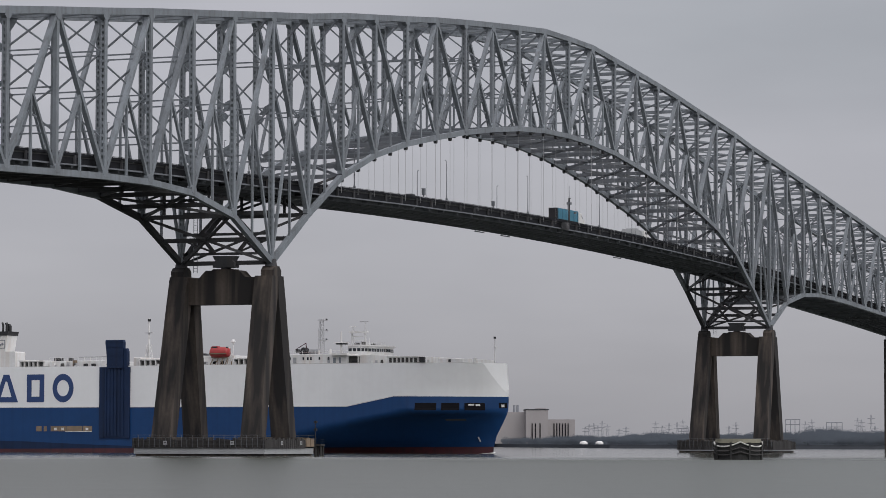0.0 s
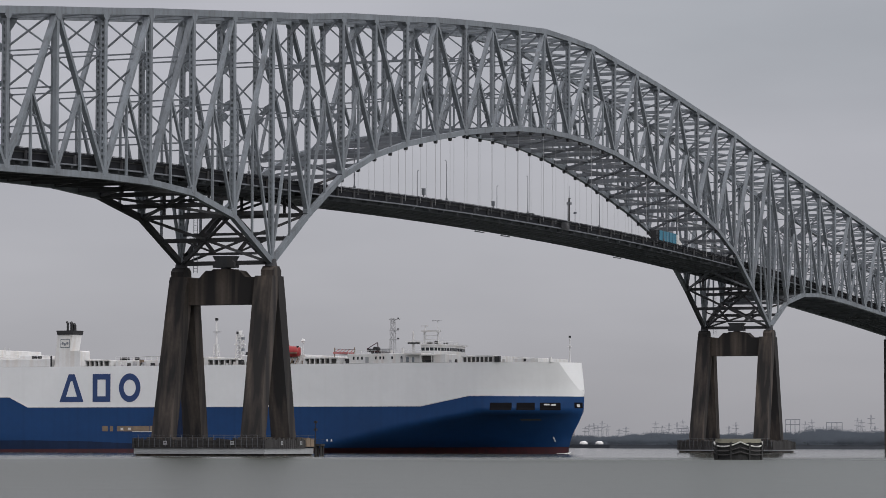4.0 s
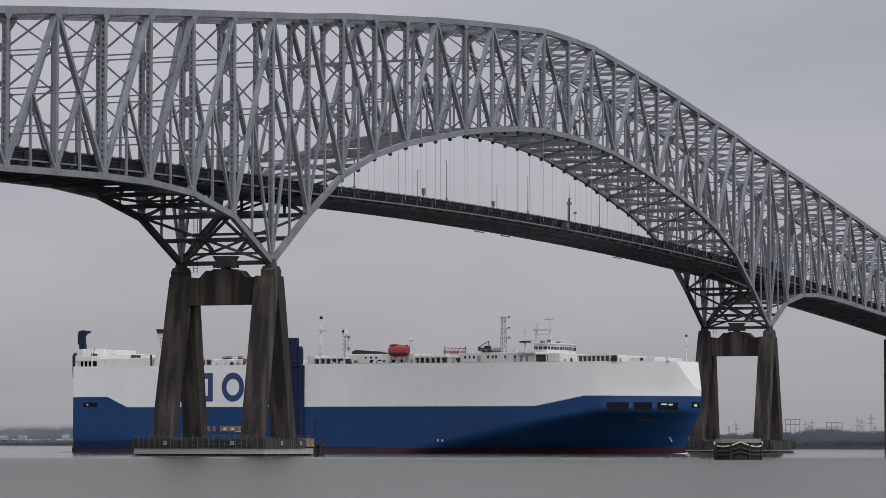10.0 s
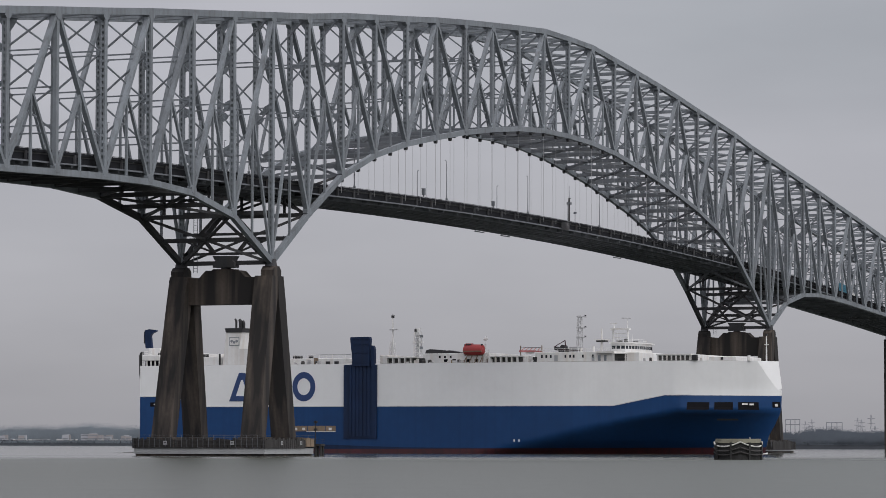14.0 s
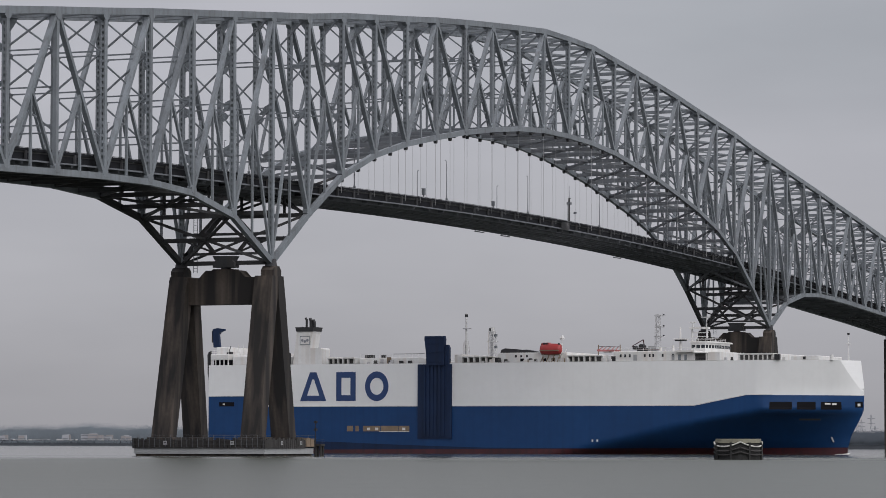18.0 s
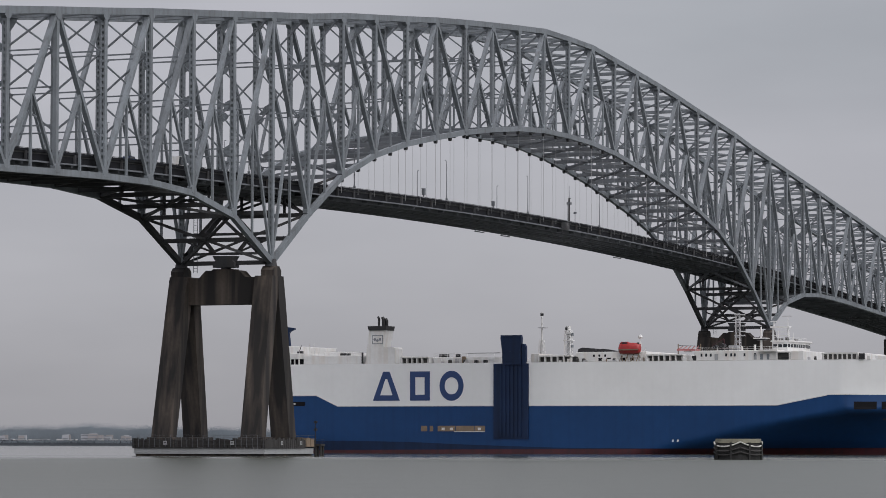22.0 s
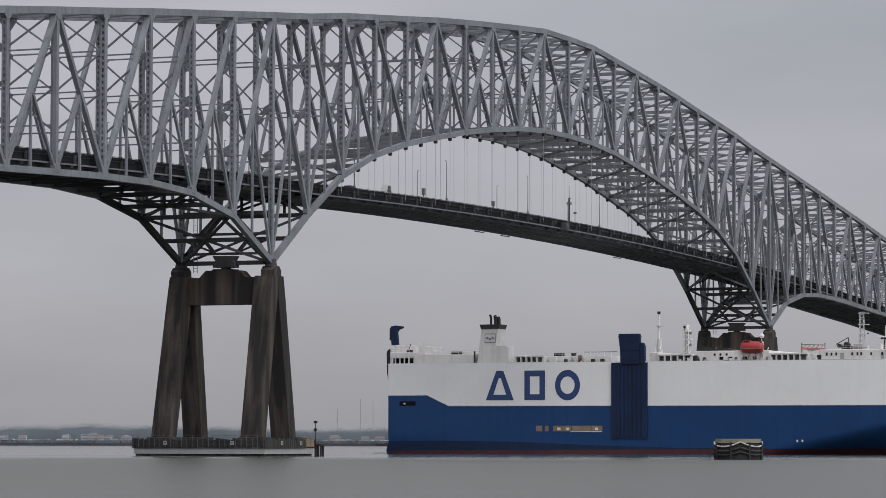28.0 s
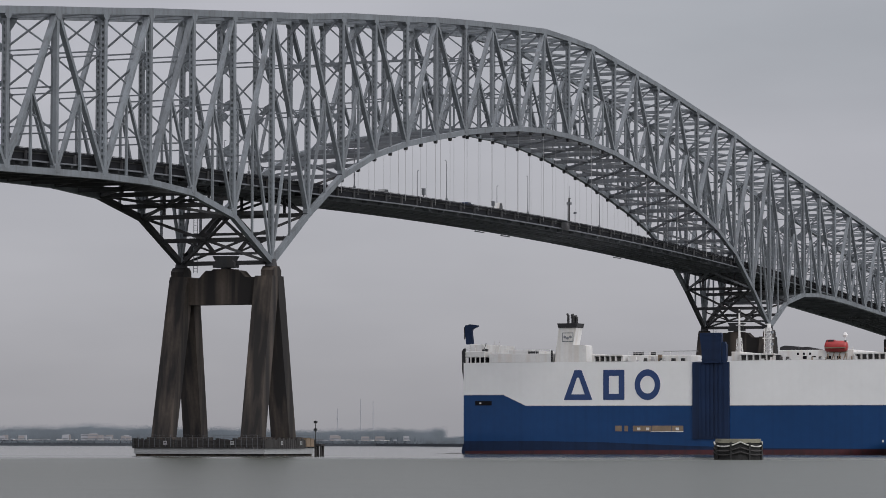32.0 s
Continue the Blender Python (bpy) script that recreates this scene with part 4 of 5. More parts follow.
def hull_band(name, z_lo, z_hi, rows, material, parent, label=""):
    xs = [SHIP_LEN * k / 40 * 0.86 for k in range(41)]
    xs += [xs[-1] + (SHIP_LEN - xs[-1]) * k / 44 for k in range(1, 45)]
    xs = sorted(xs + [11.7, 18.2, 146.2, 160.8])
    v, f = [], []
    m = len(xs)
    for side in (-1, 1):
        base = len(v)
        for x in xs:
            for k in range(rows + 1):
                z = z_lo(x) + (z_hi(x) - z_lo(x)) * k / rows
                xe = lerp_tab(STEM, z)
                xx = min(x, xe)
                v.append((xx, side * half_beam(xx, z), z))
        for i in range(m - 1):
            for k in range(rows):
                q = base + i * (rows + 1) + k
                g = (q, q + rows + 1, q + rows + 2, q + 1)
                f.append(g if side < 0 else g[::-1])
        if side < 0:
            stern = [base + k for k in range(rows + 1)]
        else:
            other = [base + k for k in range(rows + 1)]
    base = len(v)
    v += [v[k] for k in stern] + [v[k] for k in other]
    for k in range(rows):
        f.append((base + k, base + k + 1, base + rows + 2 + k, base + rows + 1 + k))
    return link(name, v, f, material, parent, label, smooth=True)


def hull_patch(name, x0, x1, z0, z1, off, material, parent, label=""):
    """A plate that lies on the curved starboard side of the hull."""
    n, m, v, f = 10, 6, [], []
    for k in range(n + 1):
        x = x0 + (x1 - x0) * k / n
        for j in range(m + 1):
            z = z0 + (z1 - z0) * j / m
            v.append((x, -half_beam(x, z) - off, z))
    for k in range(n):
        f += [(k * (m + 1) + j, (k + 1) * (m + 1) + j, (k + 1) * (m + 1) + j + 1, k * (m + 1) + j + 1) for j in range(m)]
    q = len(v)
    v += [(x, y + off + 0.15, z) for x, y, z in v]
    rim = [k * (m + 1) for k in range(n + 1)] + [n * (m + 1) + j for j in range(1, m + 1)] + [k * (m + 1) + m for k in range(n - 1, -1, -1)] + [j for j in range(m - 1, 0, -1)]
    f += [(a, a + q, b + q, b) for a, b in zip(rim, rim[1:] + rim[:1])]
    return link(name, v, f, material, parent, label)


def opening(parent, x0, x1, z0, z1, y, name="vent_opening", material=None):
    """A thin plate on a wall that faces -y; dark by default, painting an opening's shade."""
    return Shape().box(x0, x1, y - 0.03, y + 0.06, z0, z1).link(name, material or DARK, parent)


def house(parent, x0, x1, y0, y1, z0, z1, name="deckhouse", material=None, label=""):
    bm = bmesh.new()
    bmesh.ops.create_cube(bm, size=1.0, matrix=Matrix.LocRotScale(((x0 + x1) / 2, (y0 + y1) / 2, (z0 + z1) / 2), None, (x1 - x0, y1 - y0, z1 - z0)))
    bmesh.ops.bevel(bm, geom=bm.edges[:], offset=0.12, segments=1, affect="EDGES")
    return part(name, bm, material or WHITE2, parent, label)


def lattice(parent, x, y, z0, z1, w0, w1, name="lattice_mast", material=None, th=0.12):
    s = Shape()
    c0 = [Vector((x + a * w0, y + b * w0, z0)) for a, b in ((-1, -1), (1, -1), (1, 1), (-1, 1))]
    c1 = [Vector((x + a * w1, y + b * w1, z1)) for a, b in ((-1, -1), (1, -1), (1, 1), (-1, 1))]
    n = max(3, int((z1 - z0) / 1.4))
    for a, b in zip(c0, c1):
        s.bar(a, b, th)
    for k in range(n):
        u0, u1 = k / n, (k + 1) / n
        for j in range(4):
            p0, p1 = c0[j].lerp(c1[j], u0), c0[(j + 1) % 4].lerp(c1[(j + 1) % 4], u1)
            s.bar(p0, p1, th * 0.7)
            s.bar(c0[j].lerp(c1[j], u1), p1, th * 0.7)
    return s.link(name, material or WHITE2, parent, fix=False)


def railing(parent, pts, z, h=1.1, name="railing"):
    s = Shape()
    for a, b in zip(pts, pts[1:]):
        a, b = Vector((*a, z)), Vector((*b, z))
        n = max(1, int((b - a).length / 2.0))
        for k in (0.5, 1.0):
            s.bar(a + Vector((0, 0, h * k)), b + Vector((0, 0, h * k)), 0.06)
        for k in range(n + 1):
            q = a.lerp(b, k / n)
            s.bar(q, q + Vector((0, 0, h)), 0.06)
    return s.link(name, WHITE2, parent, fix=False)


def vent_row(parent, x0, x1, n, z0=24.25, z1=25.6, roof=26.0, y=-15.9):
    """A row of flat plates in painted shade grey between white stanchions under a roof strip."""
    house(parent, x0 - 0.4, x1 + 0.4, -14.9, 14.9, z0, roof, "vent_trunk")
    Shape().box(x0 - 0.4, x1 + 0.4, y, -14.9, z1 + 0.12, roof + 0.05).link("roof_strip", WHITE2, parent)
    w = (x1 - x0) / n
    for k in range(n):
        opening(parent, x0 + k * w + 0.22, x0 + (k + 1) * w - 0.22, z0 + 0.1, z1, -14.95, material=VENT)
        Shape().box(x0 + k * w - 0.1, x0 + k * w + 0.16, y, -14.9, z0, z1 + 0.15).link("stanchion", WHITE2, parent)


def build_lifeboat(parent):
    n, v, f = 14, [], []
    prof = [(0.0, 0.5), (0.03, 0.8), (0.1, 0.97), (0.5, 1.04), (0.88, 0.98), (0.96, 0.85), (1.0, 0.55)]
    for u, r in prof:
        for j in range(n):
            a = 2 * math.pi * j / n
            v.append((101.3 + 6.1 * u, -14.2 + 1.25 * r * math.cos(a), 27.6 + (1.65 if math.sin(a) > 0 else 1.3) * r * math.sin(a)))
    for k in range(len(prof) - 1):
        f += [(k * n + j, k * n + (j + 1) % n, (k + 1) * n + (j + 1) % n, (k + 1) * n + j) for j in range(n)]
    f += [tuple(range(n - 1, -1, -1)), tuple(range((len(prof) - 1) * n, len(prof) * n))]
    lb = link("lifeboat", v, f, ORANGE, parent, "enclosed red lifeboat in its davits", smooth=True)
    Shape().prism([(101.7, 28.8), (104.2, 28.9), (103.9, 29.5), (102.2, 29.5)], -14.9, -13.5, "y").link("cockpit", ORANGE, lb)
    Shape().box(102.3, 103.8, -14.95, -14.85, 29.0, 29.35).link("cockpit_window", GLASS_DK, lb)
    Shape().box(101.6, 107.2, -15.62, -15.4, 27.2, 27.5).link("rubbing_fender", TAN, lb)
    s = Shape()
    for x in (101.8, 103.4, 105.0, 106.6):
        s.bar((x, -15.3, 24.2), (x + 0.5, -14.2, 26.4), 0.16)
        s.bar((x + 0.9, -15.3, 24.2), (x + 0.2, -14.2, 26.4), 0.12)
    s.bar((101.6, -14.3, 26.3), (107.4, -14.3, 26.3), 0.2)
    s.link("boat_cradle", TAN, parent, "rust-stained boat cradle frame")
    return lb


def build_ship():
    sh = tagged(empty("car_carrier_ship"), "blue and white car carrier with a raised quarter ramp", "ship")
    hull_band("boot_top", lambda x: -3.0, lambda x: lerp_tab([(0, 0.3), (60, 0.7), (120, 1.0), (190, 1.4)], x), 4, RED, sh, "dull red boot-top at the waterline")
    stain = [(0, 2.9), (20, 3.0), (40, 2.7), (60, 1.9), (85, 1.2), (120, 1.06), (190, 1.46)]
    hull_band("fouled_band", lambda x: lerp_tab([(0, 0.3), (60, 0.7), (120, 1.0), (190, 1.4)], x), lambda x: lerp_tab(stain, x), 3, NAVY, sh, "dark fouled band above the waterline")
    hull_band("lower_hull", lambda x: lerp_tab(stain, x), paint_line, 14, BLUE, sh, "blue lower hull")
    cut_bow(hull_band("upper_hull", paint_line, lambda x: DECK_Z, 12, WHITE, sh, "white upper hull"), sh)
    # weather deck
    xs = [0, 40, 80, 120, 150, 170, 174, 177, 180.0, 181.6, 183.0]
    v = [(x, -half_beam(x, DECK_Z), DECK_Z - 0.02) for x in xs] + [(186.9, 0.0, DECK_Z - 0.02)] + [(x, half_beam(x, DECK_Z), DECK_Z - 0.02) for x in reversed(xs)]
    link("weather_deck", v, [tuple(range(len(v)))], FOOT, sh)
    # white rubbing line along the paint boundary
    s = Shape()
    q = [0.2, 11.7, 18.2, 60, 100, 146.2, 160.8, 168]
    for a, b in zip(q, q[1:]):
        s.bar((a, -16.03, paint_line(a) + 0.12), (b, -16.03, paint_line(b) + 0.12), 0.1, 0.22)
    s.link("rubbing_strake", WHITE2, sh, fix=False)
    # the company mark: plain shapes
    y0, y1 = -16.06, -15.95
    def hollow(outer, inner, label):
        k = len(outer)
        v = [(x, yy, z) for yy in (y0, y1) for x, z in outer + inner]
        fs = []
        for a in range(k):
            b = (a + 1) % k
            fs += [(a, b, k + b, k + a), (2 * k + a, 3 * k + a, 3 * k + b, 2 * k + b), (a, 2 * k + a, 2 * k + b, b), (k + a, k + b, 3 * k + b, 3 * k + a)]
        Shape().add(v, fs).link("company_mark", MARK, sh, label)
    hollow([(29.1, 14.0), (37.3, 14.0), (34.2, 22.0), (32.2, 22.0)], [(31.3, 15.5), (35.1, 15.5), (33.5, 20.0), (32.9, 20.0)], "plain hollow navy wedge shape")
    hollow([(40.4, 14.0), (46.4, 14.0), (46.4, 22.0), (40.4, 22.0)], [(42.0, 15.6), (44.8, 15.6), (44.8, 20.4), (42.0, 20.4)], "plain hollow navy block shape")
    s = Shape()
    n = 28
    v = []
    for yy in (y0, y1):
        for r in (4.1, 2.35):
            v += [(52.9 + 0.88 * r * math.cos(2 * math.pi * k / n), yy, 18.0 + r * math.sin(2 * math.pi * k / n)) for k in range(n)]
    fs = []
    for k in range(n):
        j = (k + 1) % n
        fs += [(k, j, n + j, n + k), (2 * n + k, 3 * n + k, 3 * n + j, 2 * n + j), (k, 2 * n + k, 2 * n + j, j), (n + k, n + j, 3 * n + j, 3 * n + k)]
    s.add(v, fs).link("company_mark", MARK, sh, "plain navy ring shape")
    # mooring openings as dark plates that paint their shade, and side doors
    opening(sh, 3.4, 8.2, 12.6, 13.8, -16.0, "mooring_opening")
    Shape().box(4.6, 5.2, -15.97, -16.08, 13.0, 13.4).link("fairlead", WHITE2, sh)
    for x0, x1 in ((167.0, 172.4), (173.6, 177.8), (179.0, 183.4)):
        hull_patch("mooring_opening", x0, x1, 11.3, 13.3, 0.12, DARK, sh)
    for x0, x1, z0, z1 in ((179.9, 181.1, 12.6, 13.0), (181.5, 182.4, 12.5, 12.95), (186.7, 187.2, 12.2, 12.9)):
        hull_patch("fairlead", x0, x1, z0, z1, 0.2, WHITE2, sh)
    hull_patch("hawse_opening", 186.2, 187.6, 11.9, 13.4, 0.12, DARK, sh)
    hull_patch("name_bar", 172.5, 177.6, 8.5, 8.95, 0.08, VENT, sh, "grey bar of illegible name lettering")
    x = 179.6
    Shape().bar((x, -half_beam(x, 3.0) - 0.1, 2.8), (x - 0.5, -half_beam(x, 4.2) - 0.1, 4.1), 0.45, 0.35).link("anchor", FOOT, sh, fix=False)
    # foam where the bow parts the water
    n, v, f = 16, [], []
    for k in range(n + 1):
        u = k / n
        x = 183.9 - 4 * u
        b_ = half_beam(min(x, 183.2), WATER_Z)
        v += [(x, -b_ + 0.2, WATER_Z + 0.1 + 0.4 * (1 - u) ** 2), (x, -b_ - 0.35 - 0.5 * u, WATER_Z + 0.18 * (1 - u)), (x - 0.6, -b_ - 0.6 - 0.8 * u, WATER_Z - 0.05)]
    for k in range(n):
        f += [(3 * k + j, 3 * k + j + 3, 3 * k + j + 4, 3 * k + j + 1) for j in (0, 1)]
    link("bow_wave", v, f, FOAM, sh, "low white bow wave")
    for x in (117.2, 118.6):
        Shape().box(x - 0.22, x + 0.22, -16.05, -15.9, 2.8, 3.4).link("draught_mark", WHITE2, sh)
    # pilot and shell doors, weathered tan
    for x0, x1 in ((43.8, 45.6), (46.4, 47.4), (48.8, 54.0), (54.2, 59.6), (59.8, 62.9)):
        Shape().box(x0, x1, -16.08, -15.9, 5.6, 7.1).link("shell_door", TAN, sh, "weathered tan shell door")
    for x in (50.0, 52.5, 60.8):
        Shape().box(x, x + 0.9, -16.13, -16.05, 5.9, 6.6).link("door_fitting", WHITE2, sh)
    Shape().box(53.8, 62.9, -16.13, -16.05, 5.45, 5.6).link("door_sill", WHITE2, sh)
    # quarter ramp folded up against the side
    s = Shape()
    s.box(65.6, 67.2, -16.5, -15.9, 3.6, 23.9)
    s.link("ramp_guide", NAVY, sh)
    s = Shape()
    s.box(74.4, 75.8, -16.5, -15.9, 3.6, 23.9)
    s.link("ramp_guide", NAVY, sh)
    Shape().box(67.2, 74.4, -16.25, -15.9, 3.6, 23.9).link("ramp_recess", NAVY, sh)
    for k in range(6):
        x = 67.2 + 1.15 * k
        Shape().box(x, x + 0.75, -16.42, -16.2, 4.2, 23.6).link("ramp_beam", NAVY, sh)
    Shape().prism([(68.4, 23.6), (73.8, 23.6), (73.7, 27.0), (73.9, 30.9), (73.7, 31.6), (67.9, 31.6), (67.8, 30.9), (68.3, 27.0)], -16.9, -15.6, "y").link("quarter_ramp", NAVY, sh, "scuffed navy ramp standing above the deck")
    for z in (24.6, 27.2, 29.6, 31.1):
        Shape().box(68.3, 73.7, -17.0, -16.88, z - 0.1, z + 0.1).link("ramp_rib", NAVY, sh)
    Shape().prism([(74.0, 23.6), (75.1, 23.6), (75.1, 28.3), (74.7, 29.2), (74.0, 29.2)], -16.6, -15.4, "y").link("ramp_arm", NAVY, sh)
    # the transom's skirt and the water it drags along
    Shape().prism([(0.05, -1.5), (-0.9, -1.5), (-1.1, 0.4), (-0.7, 1.8), (0.05, 3.4)], -14.8, 14.8, "y").link("transom_skirt", NAVY, sh)
    v, f = [], []
    for k in range(13):
        u = k / 12
        for j in range(5):
            v.append((-0.6 - 9.0 * u, -15.2 + 7.6 * j + 0.8 * math.sin(9 * u + j), WATER_Z + 0.03 + 0.22 * (1 - u) * abs(math.sin(5.1 * u + 1.7 * j))))
    for k in range(12):
        f += [(5 * k + j, 5 * k + j + 5, 5 * k + j + 6, 5 * k + j + 1) for j in range(4)]
    link("stern_wash", v, f, FOAM, sh, "low churned wash behind the stern")
    # stern house with its davit crane
    house(sh, 0.3, 6.0, -15.6, 15.6, 25.7, 27.3, "stern_platform")
    for k in range(5):
        Shape().box(0.4 + 1.35 * k, 0.65 + 1.35 * k, -15.6, -15.2, 24.2, 25.7).link("stanchion", WHITE2, sh)
    # solid block; its near-black colour paints the shade behind the stanchions
    house(sh, 0.8, 6.0, -14.6, 14.6, 24.2, 25.7, "stern_recess", DARK)
    house(sh, 0.2, 4.0, -12, 12, 27.3, 29.4, "stern_house")
    railing(sh, [(0.4, 15.4), (0.4, -15.4), (6.0, -15.4)], 27.3)
    Shape().prism([(-1.5, 29.4), (0.5, 29.4), (0.1, 33.0), (0.6, 33.7), (1.9, 34.2), (1.9, 34.6), (-0.4, 34.9), (-1.8, 34.6), (-1.9, 33.4)], -10.6, -9.6, "y").link("davit_crane", NAVY, sh, "dark blue davit crane")
    Shape().box(-2.2, -2.0, -10.4, -9.9, 30.8, 34.2).link("crane_ladder", BLACK, sh)
    Shape().prism([(-0.1, 18.0), (0.0, 18.0), (0.0, 28.2), (-0.5, 28.0), (-0.9, 27.2), (-0.8, 22.0)], -15.2, -14.2, "y").link("stern_fender", BLACK, sh)
    Shape().bar((4.6, -13, 27.3), (5.4, -13, 29.6), 0.15).link("derrick_boom", BLACK, sh, fix=False)
    Shape().box(4.4, 5.8, -13.6, -12.4, 27.3, 28.0).link("winch", BLACK, sh)
    # after deckhouse and funnel
    house(sh, 6.8, 24.9, -14.4, 14.4, 24.2, 26.6)
    railing(sh, [(7.0, -14.2), (24.6, -14.2)], 26.6)
    house(sh, 10.5, 17.0, -9, 9, 26.6, 27.8)
    for x in (8.2, 9.6):
        Shape().bar((x, -13.0, 26.6), (x - 0.3, -13.0, 30.0), 0.14).link("vent_pipe", WHITE2, sh, fix=False)
    Shape().box(17.8, 20.6, -13.6, -12.6, 26.6, 27.4).link("winch", BLACK, sh)
    Shape().box(24.9, 25.3, -14.6, -14.2, 24.3, 27.4).link("ladder", BLACK, sh)
    house(sh, 25.7, 37.4, -8.4, 13.6, 24.2, 26.4)
    Shape().prism([(25.6, 24.2), (34.6, 24.2), (34.6, 28.5), (34.3, 28.8), (30.9, 28.8), (31.8, 33.6), (26.8, 33.6)], -13.7, -8.6, "y").link("funnel", WHITE2, sh, "white funnel casing with a black top")
    Shape().prism([(26.7, 33.5), (31.9, 33.5), (32.2, 34.7), (26.4, 34.7)], -13.9, -8.4, "y").link("funnel_cap", BLACK, sh)
    for x, y, h, r in ((28.7, -11.4, 37.4, 0.33), (30.1, -11.4, 37.2, 0.5), (30.9, -11.0, 36.8, 0.45), (29.5, -10.2, 36.6, 0.3)):
        s = Shape()
        s.tube((x, y, 34.6), (x, y, h - 0.5), r, r, 10)
        s.tube((x, y, h - 0.6), (x - 0.35, y, h), r, r * 0.9, 10)
        s.link("exhaust_pipe", BLACK, sh, fix=False)
    Shape().box(27.8, 31.0, -13.78, -13.66, 29.7, 32.2).link("funnel_badge_border", STEEL, sh)
    Shape().box(28.0, 30.8, -13.83, -13.76, 29.9, 32.0).link("funnel_badge", WHITE2, sh)
    for x, z in ((28.6, 31.0), (29.4, 30.7), (30.2, 31.0)):
        Shape().tube((x, -13.88, z), (x, -13.8, z), 0.4, 0.4, 10).link("funnel_badge_dot", PYLON, sh, fix=False)
    vent_row(sh, 37.7, 45.3, 5)
    house(sh, 46.6, 64.6, -13.8, 13.8, 24.2, 25.9)
    railing(sh, [(46.6, -13.6), (64.6, -13.6)], 25.9, 1.0)
    Shape().bar((56.4, -13.0, 26.9), (66, -13.0, 26.95), 0.22).link("cargo_boom", FOOT, sh, fix=False)
    for x in (55.6, 59.3, 62.0):
        Shape().box(x, x + 0.9, -15.2, -14.2, 24.2, 26.0 if x < 56 else 25.0).link("deck_locker", TAN if x < 56 else BLACK, sh)
    for x in (48.0, 49.5, 53.0):
        Shape().box(x, x + 1.2, -13.4, -12.6, 25.9, 26.7).link("winch", BLACK, sh)
    # ramp gantry and masts
    lattice(sh, 75.0, -5, 26, 30.5, 0.8, 0.5)
    Shape().tube((75.0, -5, 26), (75.0, -5, 38.2), 0.42, 0.2, 10).link("mast_pole", WHITE2, sh, fix=False)
    Shape().box(74.2, 76.4, -5.6, -4.4, 33.8, 34.05).link("mast_platform", MAST_GREY, sh)
    Shape().box(74.7, 75.4, -5.3, -4.7, 37.2, 37.9).link("mast_lamp", BLACK, sh)
    house(sh, 75.8, 78.2, -14.5, 14.5, 24.2, 26.6)
    vent_row(sh, 78.6, 87.6, 5)
    lattice(sh, 83.3, -6, 26, 33.0, 0.85, 0.75, "vent_post", WHITE2, 0.16)
    Shape().tube((83.3, -6, 24.3), (83.3, -6, 32.4), 0.5, 0.45, 10).link("mast_pole", MAST_GREY, sh, fix=False)
    for z in (28.4, 31.6):
        Shape().box(84.0, 84.7, -6.6, -5.6, z, z + 0.7).link("winch", STEEL, sh)
    Shape().tube((83.3, -6, 32.2), (83.3, -6, 34.2), 0.75, 0.75, 10).link("vent_head", WHITE2, sh, fix=False)
    Shape().box(82.0, 84.7, -6.9, -5.1, 30.2, 30.45).link("mast_platform", WHITE2, sh)
    Shape().box(82.7, 83.3, -6.95, -6.6, 33.2, 33.9).link("mast_lamp", BLACK, sh)
    # midship house, covered stores, lifeboat
    house(sh, 88.6, 108.9, -13.9, 13.9, 24.2, 26.9)
    Shape().box(87.9, 89.4, -15.0, -14.0, 24.3, 25.6).link("deck_locker", BLACK, sh)
    Shape().prism([(88.0, 26.9), (93.2, 26.9), (93.0, 27.9), (89.4, 28.2), (88.2, 27.8)], -11, -8, "y").link("covered_stores", BLACK, sh)
    Shape().prism([(93.4, 26.9), (99.0, 26.9), (98.8, 27.2), (95.6, 27.8), (93.6, 27.7)], -11, -8, "y").link("covered_stores", BLACK, sh)
    for x in (93.6, 95.2, 96.9):
        opening(sh, x, x + 0.55, 25.6, 26.2, -13.92, "porthole")
    for x in (95.2, 97.7, 101.8, 104.4):
        opening(sh, x, x + 1.1, 24.5, 25.3, -13.92, "door_recess")
    Shape().box(96.6, 101.5, -15.0, -14.2, 24.3, 24.9).link("deck_pipe", WHITE2, sh)
    build_lifeboat(sh)
    for x in (101.9, 106.9):
        s = Shape()
        s.bar((x, -13.0, 24.2), (x + 0.4, -14.6, 26.2), 0.3)
        s.bar((x, -12.6, 24.2), (x, -12.6, 29.2), 0.28)
        s.bar((x, -12.6, 29.0), (x, -14.6, 29.2), 0.28)
        s.link("davit", WHITE2, sh, fix=False)
        Shape().box(x - 0.2, x + 0.2, -14.8, -14.2, 28.6, 29.3).link("davit_block", BLACK, sh)
    Shape().bar((107.6, -15.4, 24.2), (109.2, -15.0, 27.6), 0.22).link("boarding_ladder", WHITE2, sh, fix=False)
    Shape().tube((105.0, -8, 26.9), (105.0, -8, 30.6), 0.1, 0.1, 6).link("antenna_post", WHITE2, sh, fix=False)
    s = Shape()
    s.tube((105.0, -8, 30.4), (105.0, -8, 30.9), 0.5, 0.75, 10)
    s.tube((105.0, -8, 30.9), (105.0, -8, 31.6), 0.75, 0.3, 10)
    s.link("satellite_dome", WHITE2, sh, fix=False)
    vent_row(sh, 109.8, 119.5, 6)
    s = Shape()
    s.bar((117.2, -11.5, 27.3), (123.2, -11.5, 27.2), 0.4, 0.5)
    s.bar((117.2, -12.6, 27.3), (123.2, -12.6, 27.2), 0.4, 0.5)
    for k in range(5):
        s.bar((117.4 + 1.3 * k, -12.6, 27.3), (118.5 + 1.1 * k, -11.5, 28.3), 0.16)
    s.link("stores_crane_boom", CRANE_RED, sh, "faded red lattice crane boom")
